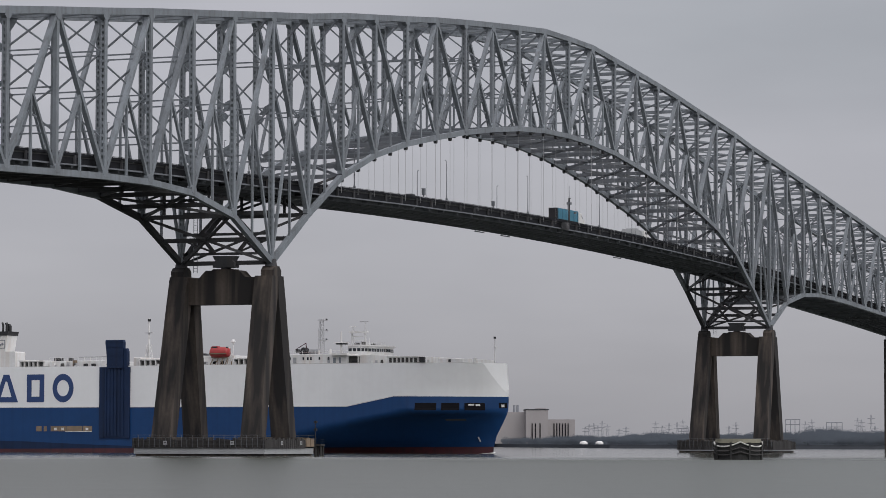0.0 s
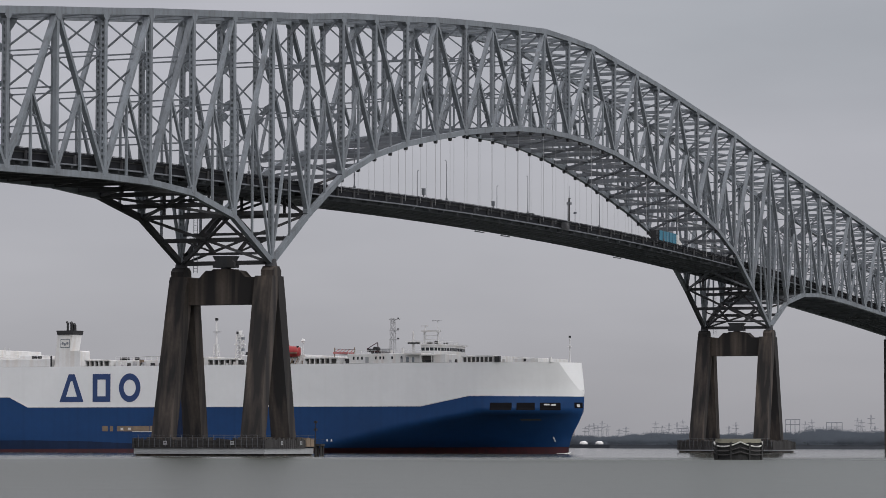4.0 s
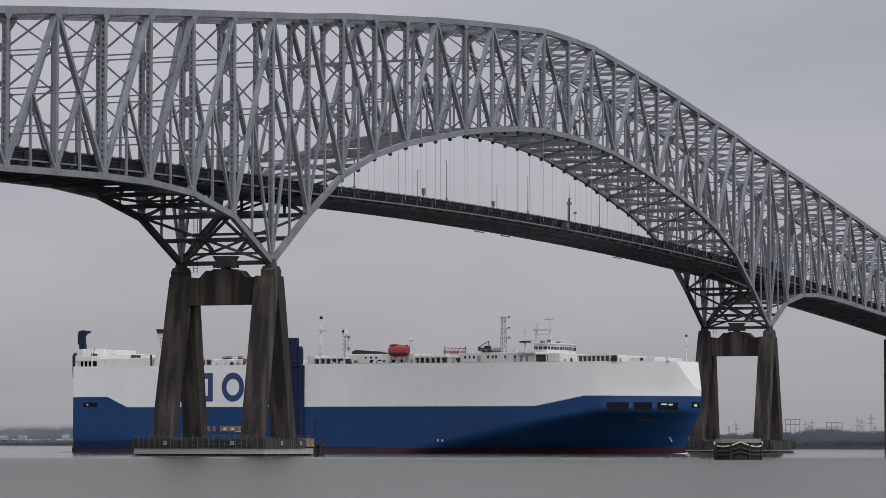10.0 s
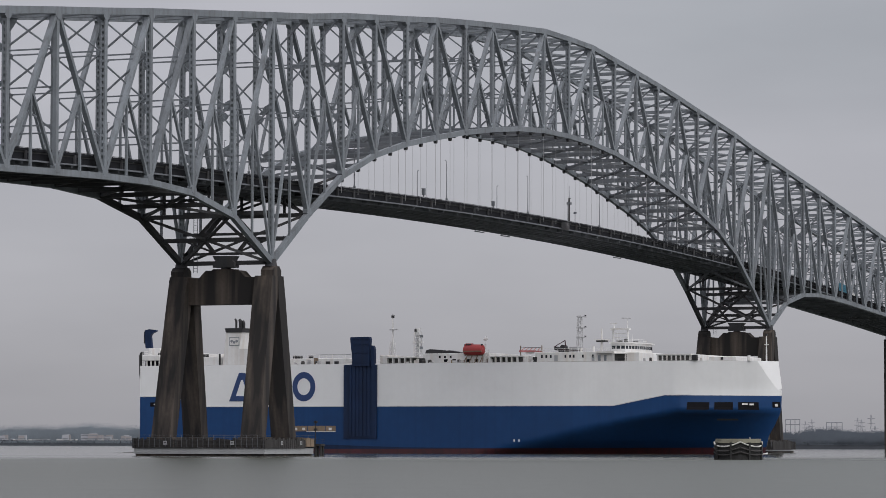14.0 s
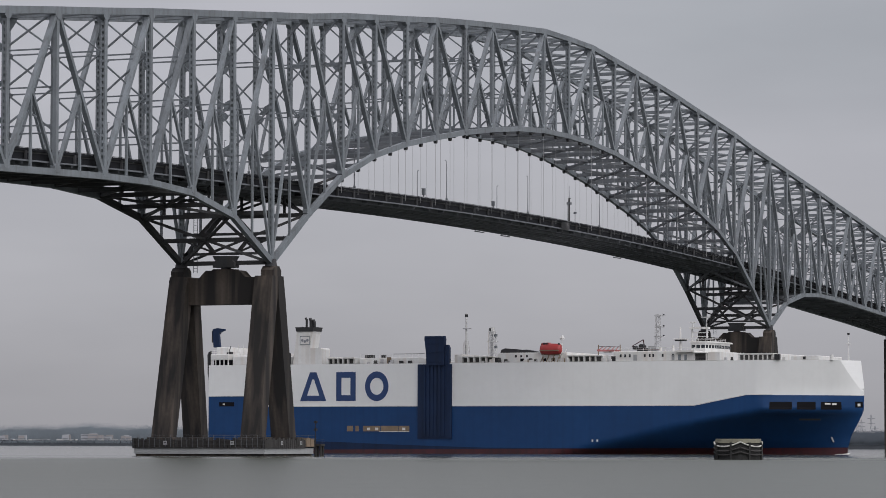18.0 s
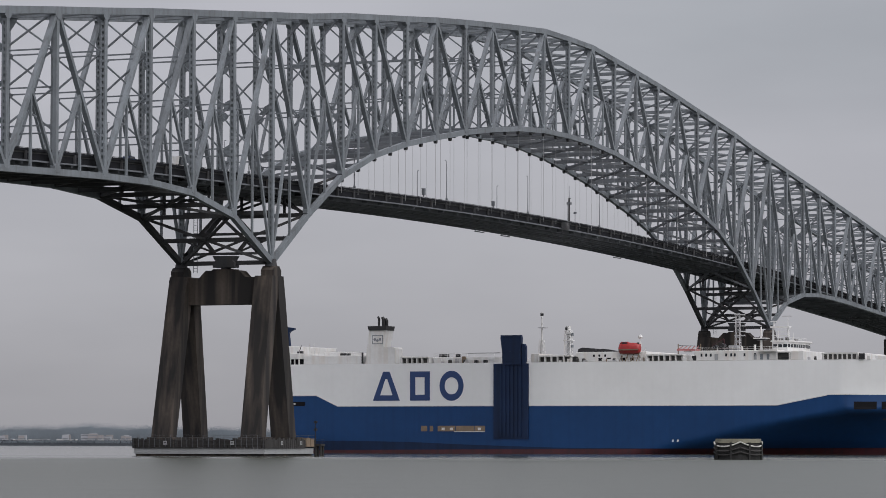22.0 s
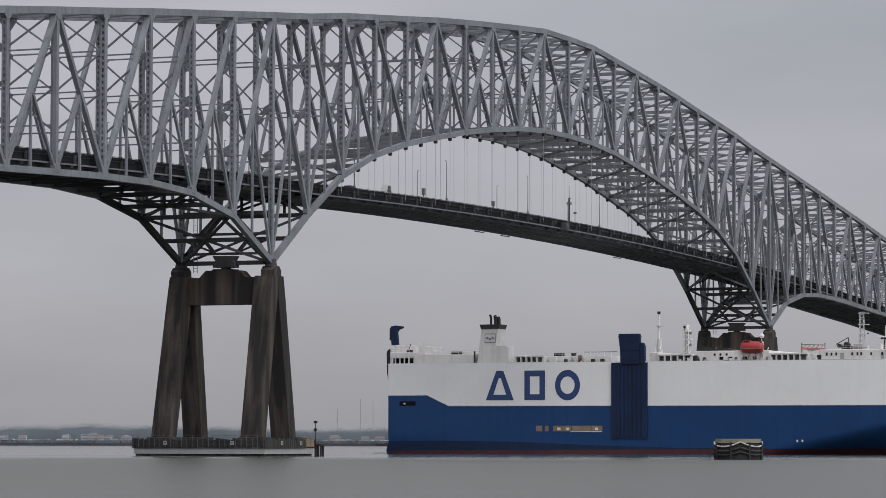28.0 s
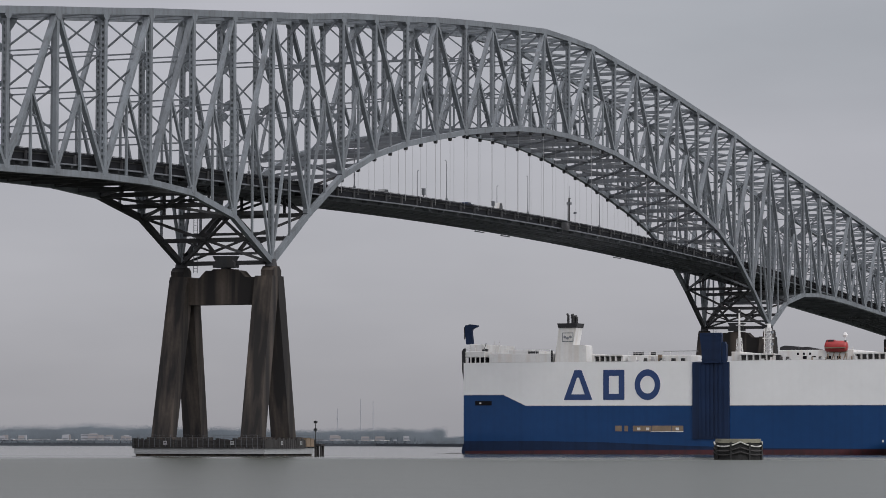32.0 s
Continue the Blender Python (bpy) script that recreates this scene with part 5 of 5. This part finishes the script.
    Shape().bar((117.4, -12.0, 28.4), (123.4, -12.0, 28.2), 0.12).link("crane_wire", BLACK, sh, fix=False)
    for x in (117.3, 123.6):
        Shape().bar((x, -12.0, 26.0), (x, -12.0, 28.8), 0.22).link("boom_rest", TAN, sh, fix=False)
    Shape().box(119.0, 121.0, -12.4, -11.6, 26.6, 27.1).link("crane_foot", WHITE2, sh)
    # accommodation
    house(sh, 123.0, 146.2, -15.2, 15.2, 24.2, 26.9, "accommodation")
    railing(sh, [(123.2, -15.0), (146, -15.0)], 26.9, 0.9)
    Shape().box(122.4, 123.6, -15.4, -14.6, 24.3, 25.6).link("deck_locker", BLACK, sh)
    for x in (124.8, 126.1, 127.4, 131.7, 133.1, 134.1, 136.8, 139.7):
        opening(sh, x, x + 0.5, 25.3, 26.1, -15.24, "window", GLASS_DK)
    opening(sh, 128.7, 129.7, 24.4, 26.0, -15.24, "door_recess", FOOT)
    opening(sh, 139.6, 140.4, 24.4, 25.8, -15.24, "door_recess", FOOT)
    # foremast, winches
    s = Shape()
    s.box(127.4, 129.8, -9.5, -7.5, 26.9, 27.9)
    s.tube((128.6, -9.6, 28.3), (128.6, -7.4, 28.3), 0.7, 0.7, 10)
    s.tube((126.6, -9.4, 28.0), (126.6, -7.6, 28.0), 0.55, 0.55, 10)
    s.link("windlass", BLACK, sh, fix=False)
    s = Shape()
    s.bar((125.6, -8.5, 28.4), (128.9, -8.5, 30.2), 0.18)
    s.bar((128.9, -8.5, 30.2), (129.3, -8.5, 27.0), 0.2)
    s.bar((128.0, -9.6, 27.6), (134.5, -9.6, 27.4), 0.2)
    s.link("stores_crane", RED, sh, fix=False)
    Shape().box(130.6, 133.0, -9.5, -7.5, 26.9, 28.4).link("machinery_box", FOOT, sh)
    lattice(sh, 131.3, -4, 27, 37.0, 0.7, 0.45, "lattice_mast", MAST_GREY)
    for z in (31.0, 33.6, 36.6):
        Shape().box(130.4, 133.2, -4.6, -3.4, z, z + 0.2).link("mast_platform", MAST_GREY, sh)
        Shape().box(132.8, 133.15, -4.2, -3.8, z + 0.2, z + 0.55).link("mast_lamp", BLACK, sh)
    # navigating bridge
    plan = [(142.9, -9.5), (147.0, -9.5), (148.1, -5.6), (148.6, -1.8), (148.6, 1.8), (148.1, 5.6), (147.0, 9.5), (142.9, 9.5)]
    wh = Shape().prism(plan, 26.6, 29.2, "z").link("wheelhouse", WHITE2, sh)
    Shape().prism([(x - 0.4 if x < 145 else x + 0.5, y * 1.06) for x, y in plan], 29.2, 29.55, "z").link("wheelhouse_roof", WHITE2, sh)
    house(sh, 146.0, 153.2, -15.0, 15.0, 24.2, 26.6, "bridge_apron")
    for (xa, ya), (xb, yb) in zip(plan[:7], plan[1:7]):
        n = max(1, int(math.hypot(xb - xa, yb - ya) / 1.15))
        for k in range(n):
            u0, u1 = (k + 0.12) / n, (k + 0.88) / n
            a_, b_ = Vector((xa + (xb - xa) * u0, ya + (yb - ya) * u0, 28.15)), Vector((xa + (xb - xa) * u1, ya + (yb - ya) * u1, 28.15))
            Shape().bar(a_, b_, 0.1, 0.85).link("bridge_window", GLASS_DK, wh, fix=False)
    Shape().prism([(141.2, 26.5), (146.4, 26.5), (146.4, 27.0), (141.2, 27.0)], -16.2, -15.2, "y").link("bridge_wing", WHITE2, sh)
    opening(sh, 141.4, 142.2, 24.4, 25.9, -15.26, "door_recess", STEEL)
    opening(sh, 143.2, 143.9, 24.4, 25.9, -15.26, "door_recess", STEEL)
    opening(sh, 146.0, 149.6, 24.4, 26.2, -15.02, "embarkation_recess", VENT)
    Shape().box(147.3, 149.5, -15.4, -15.02, 24.4, 25.0).link("deck_locker", BLACK, sh)
    Shape().box(145.9, 149.8, -16.1, -15.0, 26.2, 26.45).link("canopy", WHITE2, sh)
    for x in (146.0, 149.5):
        Shape().box(x, x + 0.2, -16.0, -15.8, 24.2, 26.2).link("stanchion", WHITE2, sh)
    railing(sh, [(143, -9.3), (147, -9.3), (148.4, -2), (148.4, 2)], 29.55, 0.8)
    Shape().box(136.3, 139.8, -6, -3, 30.2, 30.45).link("mast_platform", WHITE2, sh)
    Shape().box(136.8, 139.4, -5.6, -3.4, 29.8, 30.2).link("antenna_tray", BLACK, sh)
    Shape().tube((138.0, -4.5, 26.9), (138.0, -4.5, 33.4), 0.4, 0.2, 8).link("signal_mast", WHITE2, sh, fix=False)
    for x in (141.2, 145.4):
        Shape().tube((x, -4, 27.0), (x, -4, 33.4), 0.32, 0.28, 8).link("radar_mast_leg", WHITE2, sh, fix=False)
    Shape().box(140.6, 146.0, -4.8, -3.2, 33.0, 33.5).link("radar_platform", WHITE2, sh)
    Shape().tube((141.4, -4, 33.5), (141.4, -4, 34.6), 0.2, 0.15, 8).link("radar_post", WHITE2, sh, fix=False)
    Shape().box(140.4, 142.2, -4.2, -3.8, 34.6, 34.9).link("radar_scanner", WHITE2, sh)
    Shape().tube((145.3, -4, 33.5), (145.3, -4, 36.0), 0.12, 0.1, 8).link("radar_post", WHITE2, sh, fix=False)
    Shape().box(143.7, 146.3, -4.2, -3.8, 36.0, 36.25).link("radar_scanner", MAST_GREY, sh)
    # gear on the wheelhouse roof
    for x0, x1, y0, z1 in ((143.4, 144.6, -7.0, 30.2), (145.2, 145.9, -6.0, 30.5), (146.6, 147.4, -3.0, 30.1)):
        Shape().box(x0, x1, y0, y0 + 1.2, 29.55, z1).link("roof_locker", VENT, sh)
    Shape().tube((147.2, -5.0, 29.5), (147.2, -5.0, 31.6), 0.06, 0.05, 6).link("aerial", WHITE2, sh, fix=False)
    Shape().tube((144.0, -8.0, 29.5), (144.0, -8.0, 32.2), 0.06, 0.05, 6).link("aerial", WHITE2, sh, fix=False)
    for z in (31.0, 32.0):
        Shape().bar((140.8, -4, z), (145.8, -4, z), 0.16).link("mast_brace", WHITE2, sh, fix=False)
    for x, z in ((135.4, 28.0), (139.0, 28.4)):
        Shape().tube((x, -12.5, 26.9), (x, -12.5, z), 0.35, 0.3, 8).link("mushroom_vent", WHITE2, sh, fix=False)
    # lockers, pipes and winches along the rail
    rng = random.Random(11)
    for x0, x1, n in ((46.8, 63.0, 9), (84.6, 88.4, 4), (89.5, 100.5, 7), (108.6, 110.0, 2), (120.0, 123.0, 3), (150.0, 157.5, 4), (168.6, 171.0, 2)):
        for k in range(n):
            x = rng.uniform(x0, x1)
            w, h = rng.uniform(0.3, 1.1), rng.uniform(0.4, 1.3)
            kind, paint = rng.choice((("deck_locker", WHITE2), ("winch", VENT), ("vent_pipe", TAN), ("deck_locker", MAST_GREY)))
            y = -15.2 if x < 150 else -14.4
            if kind == "vent_pipe":
                Shape().tube((x, y, 24.2), (x, y, 24.6 + h), 0.16, 0.16, 8).link(kind, paint, sh, fix=False)
            elif kind == "winch":
                ob = Shape().tube((x - w / 2, y, 24.75), (x + w / 2, y, 24.75), 0.42, 0.42, 10)
                ob.box(x - w / 2 - 0.1, x + w / 2 + 0.1, y - 0.3, y + 0.3, 24.2, 24.5).link(kind, paint, sh, fix=False)
            else:
                Shape().box(x - w / 2, x + w / 2, y - 0.35, y + 0.35, 24.2, 24.2 + h).link(kind, paint, sh, fix=False)
    # forward vents, forecastle
    vent_row(sh, 158.6, 167.6, 7, y=-15.3)
    Shape().box(168.4, 169.8, -15.6, -14.6, 24.3, 25.8).link("deck_locker", BLACK, sh)
    house(sh, 171.0, 178.6, -9.6, 9.6, 24.2, 25.4, "forecastle_house")
    Shape().box(174.3, 175.0, -9.75, -9.5, 24.5, 25.2).link("door_recess", BLACK, sh)
    Shape().tube((183.6, 0, 24.2), (183.6, 0, 31.4), 0.22, 0.12, 8).link("bow_mast", WHITE2, sh, fix=False)
    Shape().box(183.35, 183.85, -0.25, 0.25, 31.0, 31.55).link("mast_lamp", BLACK, sh)
    Shape().box(183.1, 184.1, -0.4, 0.4, 28.6, 28.8).link("mast_platform", WHITE2, sh)
    Shape().tube((182.0, -9, 24.2), (182.0, -9, 25.6), 0.5, 0.4, 8).link("mushroom_vent", WHITE2, sh, fix=False)
    return sh


ship = build_ship()


# ---------------------------------------------------------------- traffic on the bridge
def wheel(parent, x, y, r=0.5):
    w = Shape().tube((x, y - 0.15, r), (x, y + 0.15, r), r, r, 14).link("wheel", RUBBER, parent, fix=False)
    Shape().tube((x, y - 0.17, r), (x, y + 0.17, r), r * 0.5, r * 0.5, 10).link("rim", STEEL, w, fix=False)


def build_truck():
    tk = tagged(empty("semi_trailer_truck"), "semi-trailer truck with a teal tarpaulin-sided box trailer", "truck")
    Shape().box(0.05, 15.8, -1.28, 1.28, 1.25, 4.1).link("trailer_box", TEAL, tk)
    Shape().box(-0.03, 0.05, -1.28, 1.28, 1.25, 4.1).link("rear_door", BLACK, tk)
    for k in range(6):
        x = 0.3 + 3.0 * k
        Shape().box(x, x + 0.12, -1.33, 1.33, 1.25, 4.1).link("curtain_post", NAVY, tk)
    Shape().box(0, 15.8, -1.15, 1.15, 1.0, 1.25).link("chassis", BLACK, tk)
    cab = Shape().prism([(16.4, 0.9), (21.0, 0.9), (21.0, 1.9), (19.6, 2.3), (19.0, 3.3), (18.4, 3.9), (16.6, 3.9)], -1.2, 1.2, "y").link("cab", WHITE2, tk)
    Shape().prism([(19.05, 2.45), (19.5, 2.45), (18.9, 3.3), (18.6, 3.3)], -1.22, 1.22, "y").link("window", GLASS_DK, cab)
    for x in (1.4, 2.7, 14.6, 16.9, 18.0, 20.3):
        for y in (-1.1, 1.1):
            wheel(tk, x, y, 0.5)
    return tk


def build_car(name, label, paint, h=1.5):
    c = tagged(empty(name), label, "car", "cars on the bridge")
    Shape().prism([(0.0, 0.35), (4.6, 0.35), (4.6, 0.75), (4.4, 0.9), (3.4, 1.0), (0.1, 1.0), (0.0, 0.85)], -0.9, 0.9, "y").link("body", paint, c)
    Shape().prism([(0.3, 1.0), (3.4, 1.0), (2.7, h), (0.9, h)], -0.78, 0.78, "y").link("roof", paint, c)
    Shape().prism([(0.55, 1.05), (3.1, 1.05), (2.6, h - 0.08), (1.0, h - 0.08)], -0.8, 0.8, "y").link("window", GLASS_DK, c)
    for x in (0.85, 3.7):
        for y in (-0.8, 0.8):
            wheel(c, x, y, 0.33)
    return c


def build_flatbed():
    fb = tagged(empty("flatbed_truck"), "light grey flatbed truck with a low sheeted load", "truck")
    Shape().box(0, 12.6, -1.2, 1.2, 1.0, 1.3).link("flatbed", STEEL_DK, fb)
    Shape().prism([(0.3, 1.3), (12.0, 1.3), (11.6, 2.6), (8.0, 2.75), (7.6, 3.0), (4.5, 3.0), (4.0, 2.7), (0.8, 2.5)], -1.15, 1.15, "y").link("sheeted_load", FOOT, fb)
    for x in (2.2, 5.4, 9.6):
        Shape().box(x, x + 0.25, -1.18, 1.18, 1.3, 2.55).link("lashing", STEEL_DK, fb)
    cab = Shape().prism([(13.0, 0.8), (17.4, 0.8), (17.4, 1.7), (16.2, 2.0), (15.6, 2.8), (13.2, 2.9)], -1.15, 1.15, "y").link("cab", WHITE2, fb)
    Shape().prism([(14.2, 1.9), (15.9, 1.9), (15.4, 2.65), (14.2, 2.65)], -1.17, 1.17, "y").link("window", GLASS_DK, cab)
    for x in (1.4, 2.6, 11.2, 13.9, 16.6):
        for y in (-1.0, 1.0):
            wheel(fb, x, y, 0.48)
    return fb


truck = build_truck()
flatbed = build_flatbed()
car_b = build_car("car", "dark saloon car driving over the bridge", BLACK)
car_c = build_car("car", "tall white van driving over the bridge", WHITE2, 2.7)
car_e = build_car("car", "silver car driving over the bridge", FOOT, 1.7)
car_d = build_car("car", "dark blue car driving over the bridge", NAVY, 1.5)


# ---------------------------------------------------------------- a gull over the water
def build_gull():
    """Body along +x; the wings hinge at the shoulders and carry the flap."""
    gu = tagged(empty("gull"), "grey-winged gull flying over the river", "bird")
    n, v, f = 10, [], []
    prof = [(-0.30, 0.012), (-0.20, 0.03), (-0.06, 0.075), (0.06, 0.085), (0.16, 0.06), (0.22, 0.048), (0.27, 0.05), (0.31, 0.03)]
    for x, r in prof:
        v += [(x, r * math.cos(2 * math.pi * j / n), r * 0.85 * math.sin(2 * math.pi * j / n)) for j in range(n)]
    for k in range(len(prof) - 1):
        f += [(k * n + j, k * n + (j + 1) % n, (k + 1) * n + (j + 1) % n, (k + 1) * n + j) for j in range(n)]
    f += [tuple(range(n - 1, -1, -1)), tuple(range((len(prof) - 1) * n, len(prof) * n))]
    link("body", v, f, WHITE2, gu, smooth=True)
    Shape().prism([(0.30, -0.015), (0.37, -0.02), (0.36, 0.0), (0.30, 0.015)], -0.012, 0.012, "y").link("beak", TAN, gu)
    Shape().prism([(-0.42, -0.09), (-0.26, -0.04), (-0.26, 0.04), (-0.42, 0.09)], -0.008, 0.008, "z").link("tail", WHITE2, gu)
    wings = []
    for sg in (1, -1):
        o = [(0.13, 0.0), (0.20, 0.28), (0.12, 0.46), (-0.10, 0.68), (-0.02, 0.44), (-0.04, 0.26), (-0.08, 0.0)]
        w = Shape().prism([(x, sg * (0.05 + y)) for x, y in o], -0.012, 0.012, "z").link("wing", STEEL_DK, gu, "grey swept wing")
        wings.append((w, sg))
    return gu, wings


gull, gull_wings = build_gull()


# ---------------------------------------------------------------- what moves
def drive(thing, x0, speed, y, times, slow=0.0):
    """Along a lane at a steady speed; slow takes off a little of it for the first seven seconds."""
    rows = []
    for t in times:
        q = min(t, 7.0)
        x = x0 + speed * t - slow * q * q - 2 * slow * q * (t - q)
        slope = math.degrees(math.atan2(road_z(x + 2) - road_z(x - 2), 4.0))
        rows.append((t, pose(x, y, road_z(x), 0, -slope, 0)))
    walk(thing, rows)


def motions():
    walk(ship, [(t, ship_pose(t)) for t in range(0, 33, 4)])
    steps = [k * 2.0 for k in range(17)]
    drive(truck, TRUCK_X, 21.7, 4.6, steps, 0.2)
    drive(flatbed, FLATBED_X, 22.0, 4.6, steps)
    drive(car_b, CAR_B_X, 20.0, 4.6, steps)
    drive(car_c, CAR_C_X, 17.9, 4.6, steps)
    drive(car_d, CAR_D_X, 17.9, 4.6, steps)
    drive(car_e, CAR_E_X, 17.9, 4.6, steps)
    walk(gull, [(0.0, pose(-304.6, -72.2, 20.5, 0, 0, -63)), (5.0, pose(-294.3, -97.4, 23.8, 0, 0, -63)), (6.0, pose(-292.2, -102.5, 24.4, 0, 0, -58)), (6.4, pose(-291.4, -104.4, 25.2, 0, 0, -33)), (6.6, pose(-291.3, -104.6, 25.7, 0, 0, 7)), (6.8, pose(-291.4, -104.5, 26.3, 0, 0, 47)), (7.0, pose(-291.5, -104.1, 26.8, 0, 0, 82)), (7.2, pose(-291.8, -103.4, 27.2, 0, 0, 104)), (7.4, pose(-292.1, -102.6, 27.6, 0, 0, 112)), (7.8, pose(-292.6, -101.6, 28.0, 0, 0, 112)), (12.0, pose(-300.0, -83.5, 30.0, 0, 0, 112)), (32.0, pose(-331.1, -7.9, 35.6, 0, 0, 112))])
    for w, sg in gull_wings:
        beat = [(0.0, 15), (5.4, 15)] + [(5.6 + 0.2 * k, (35, 5, -22, 8)[k % 4]) for k in range(14)] + [(8.6, 12), (32.0, 12)]
        walk(w, [(t, pose(0, 0, 0, sg * a, 0, 0)) for t, a in beat])


CAR_E_X = -504.0
TRUCK_X, FLATBED_X, CAR_B_X, CAR_C_X, CAR_D_X = 184.0, 241.5, 85.0, -430.5, -452.0
motions()
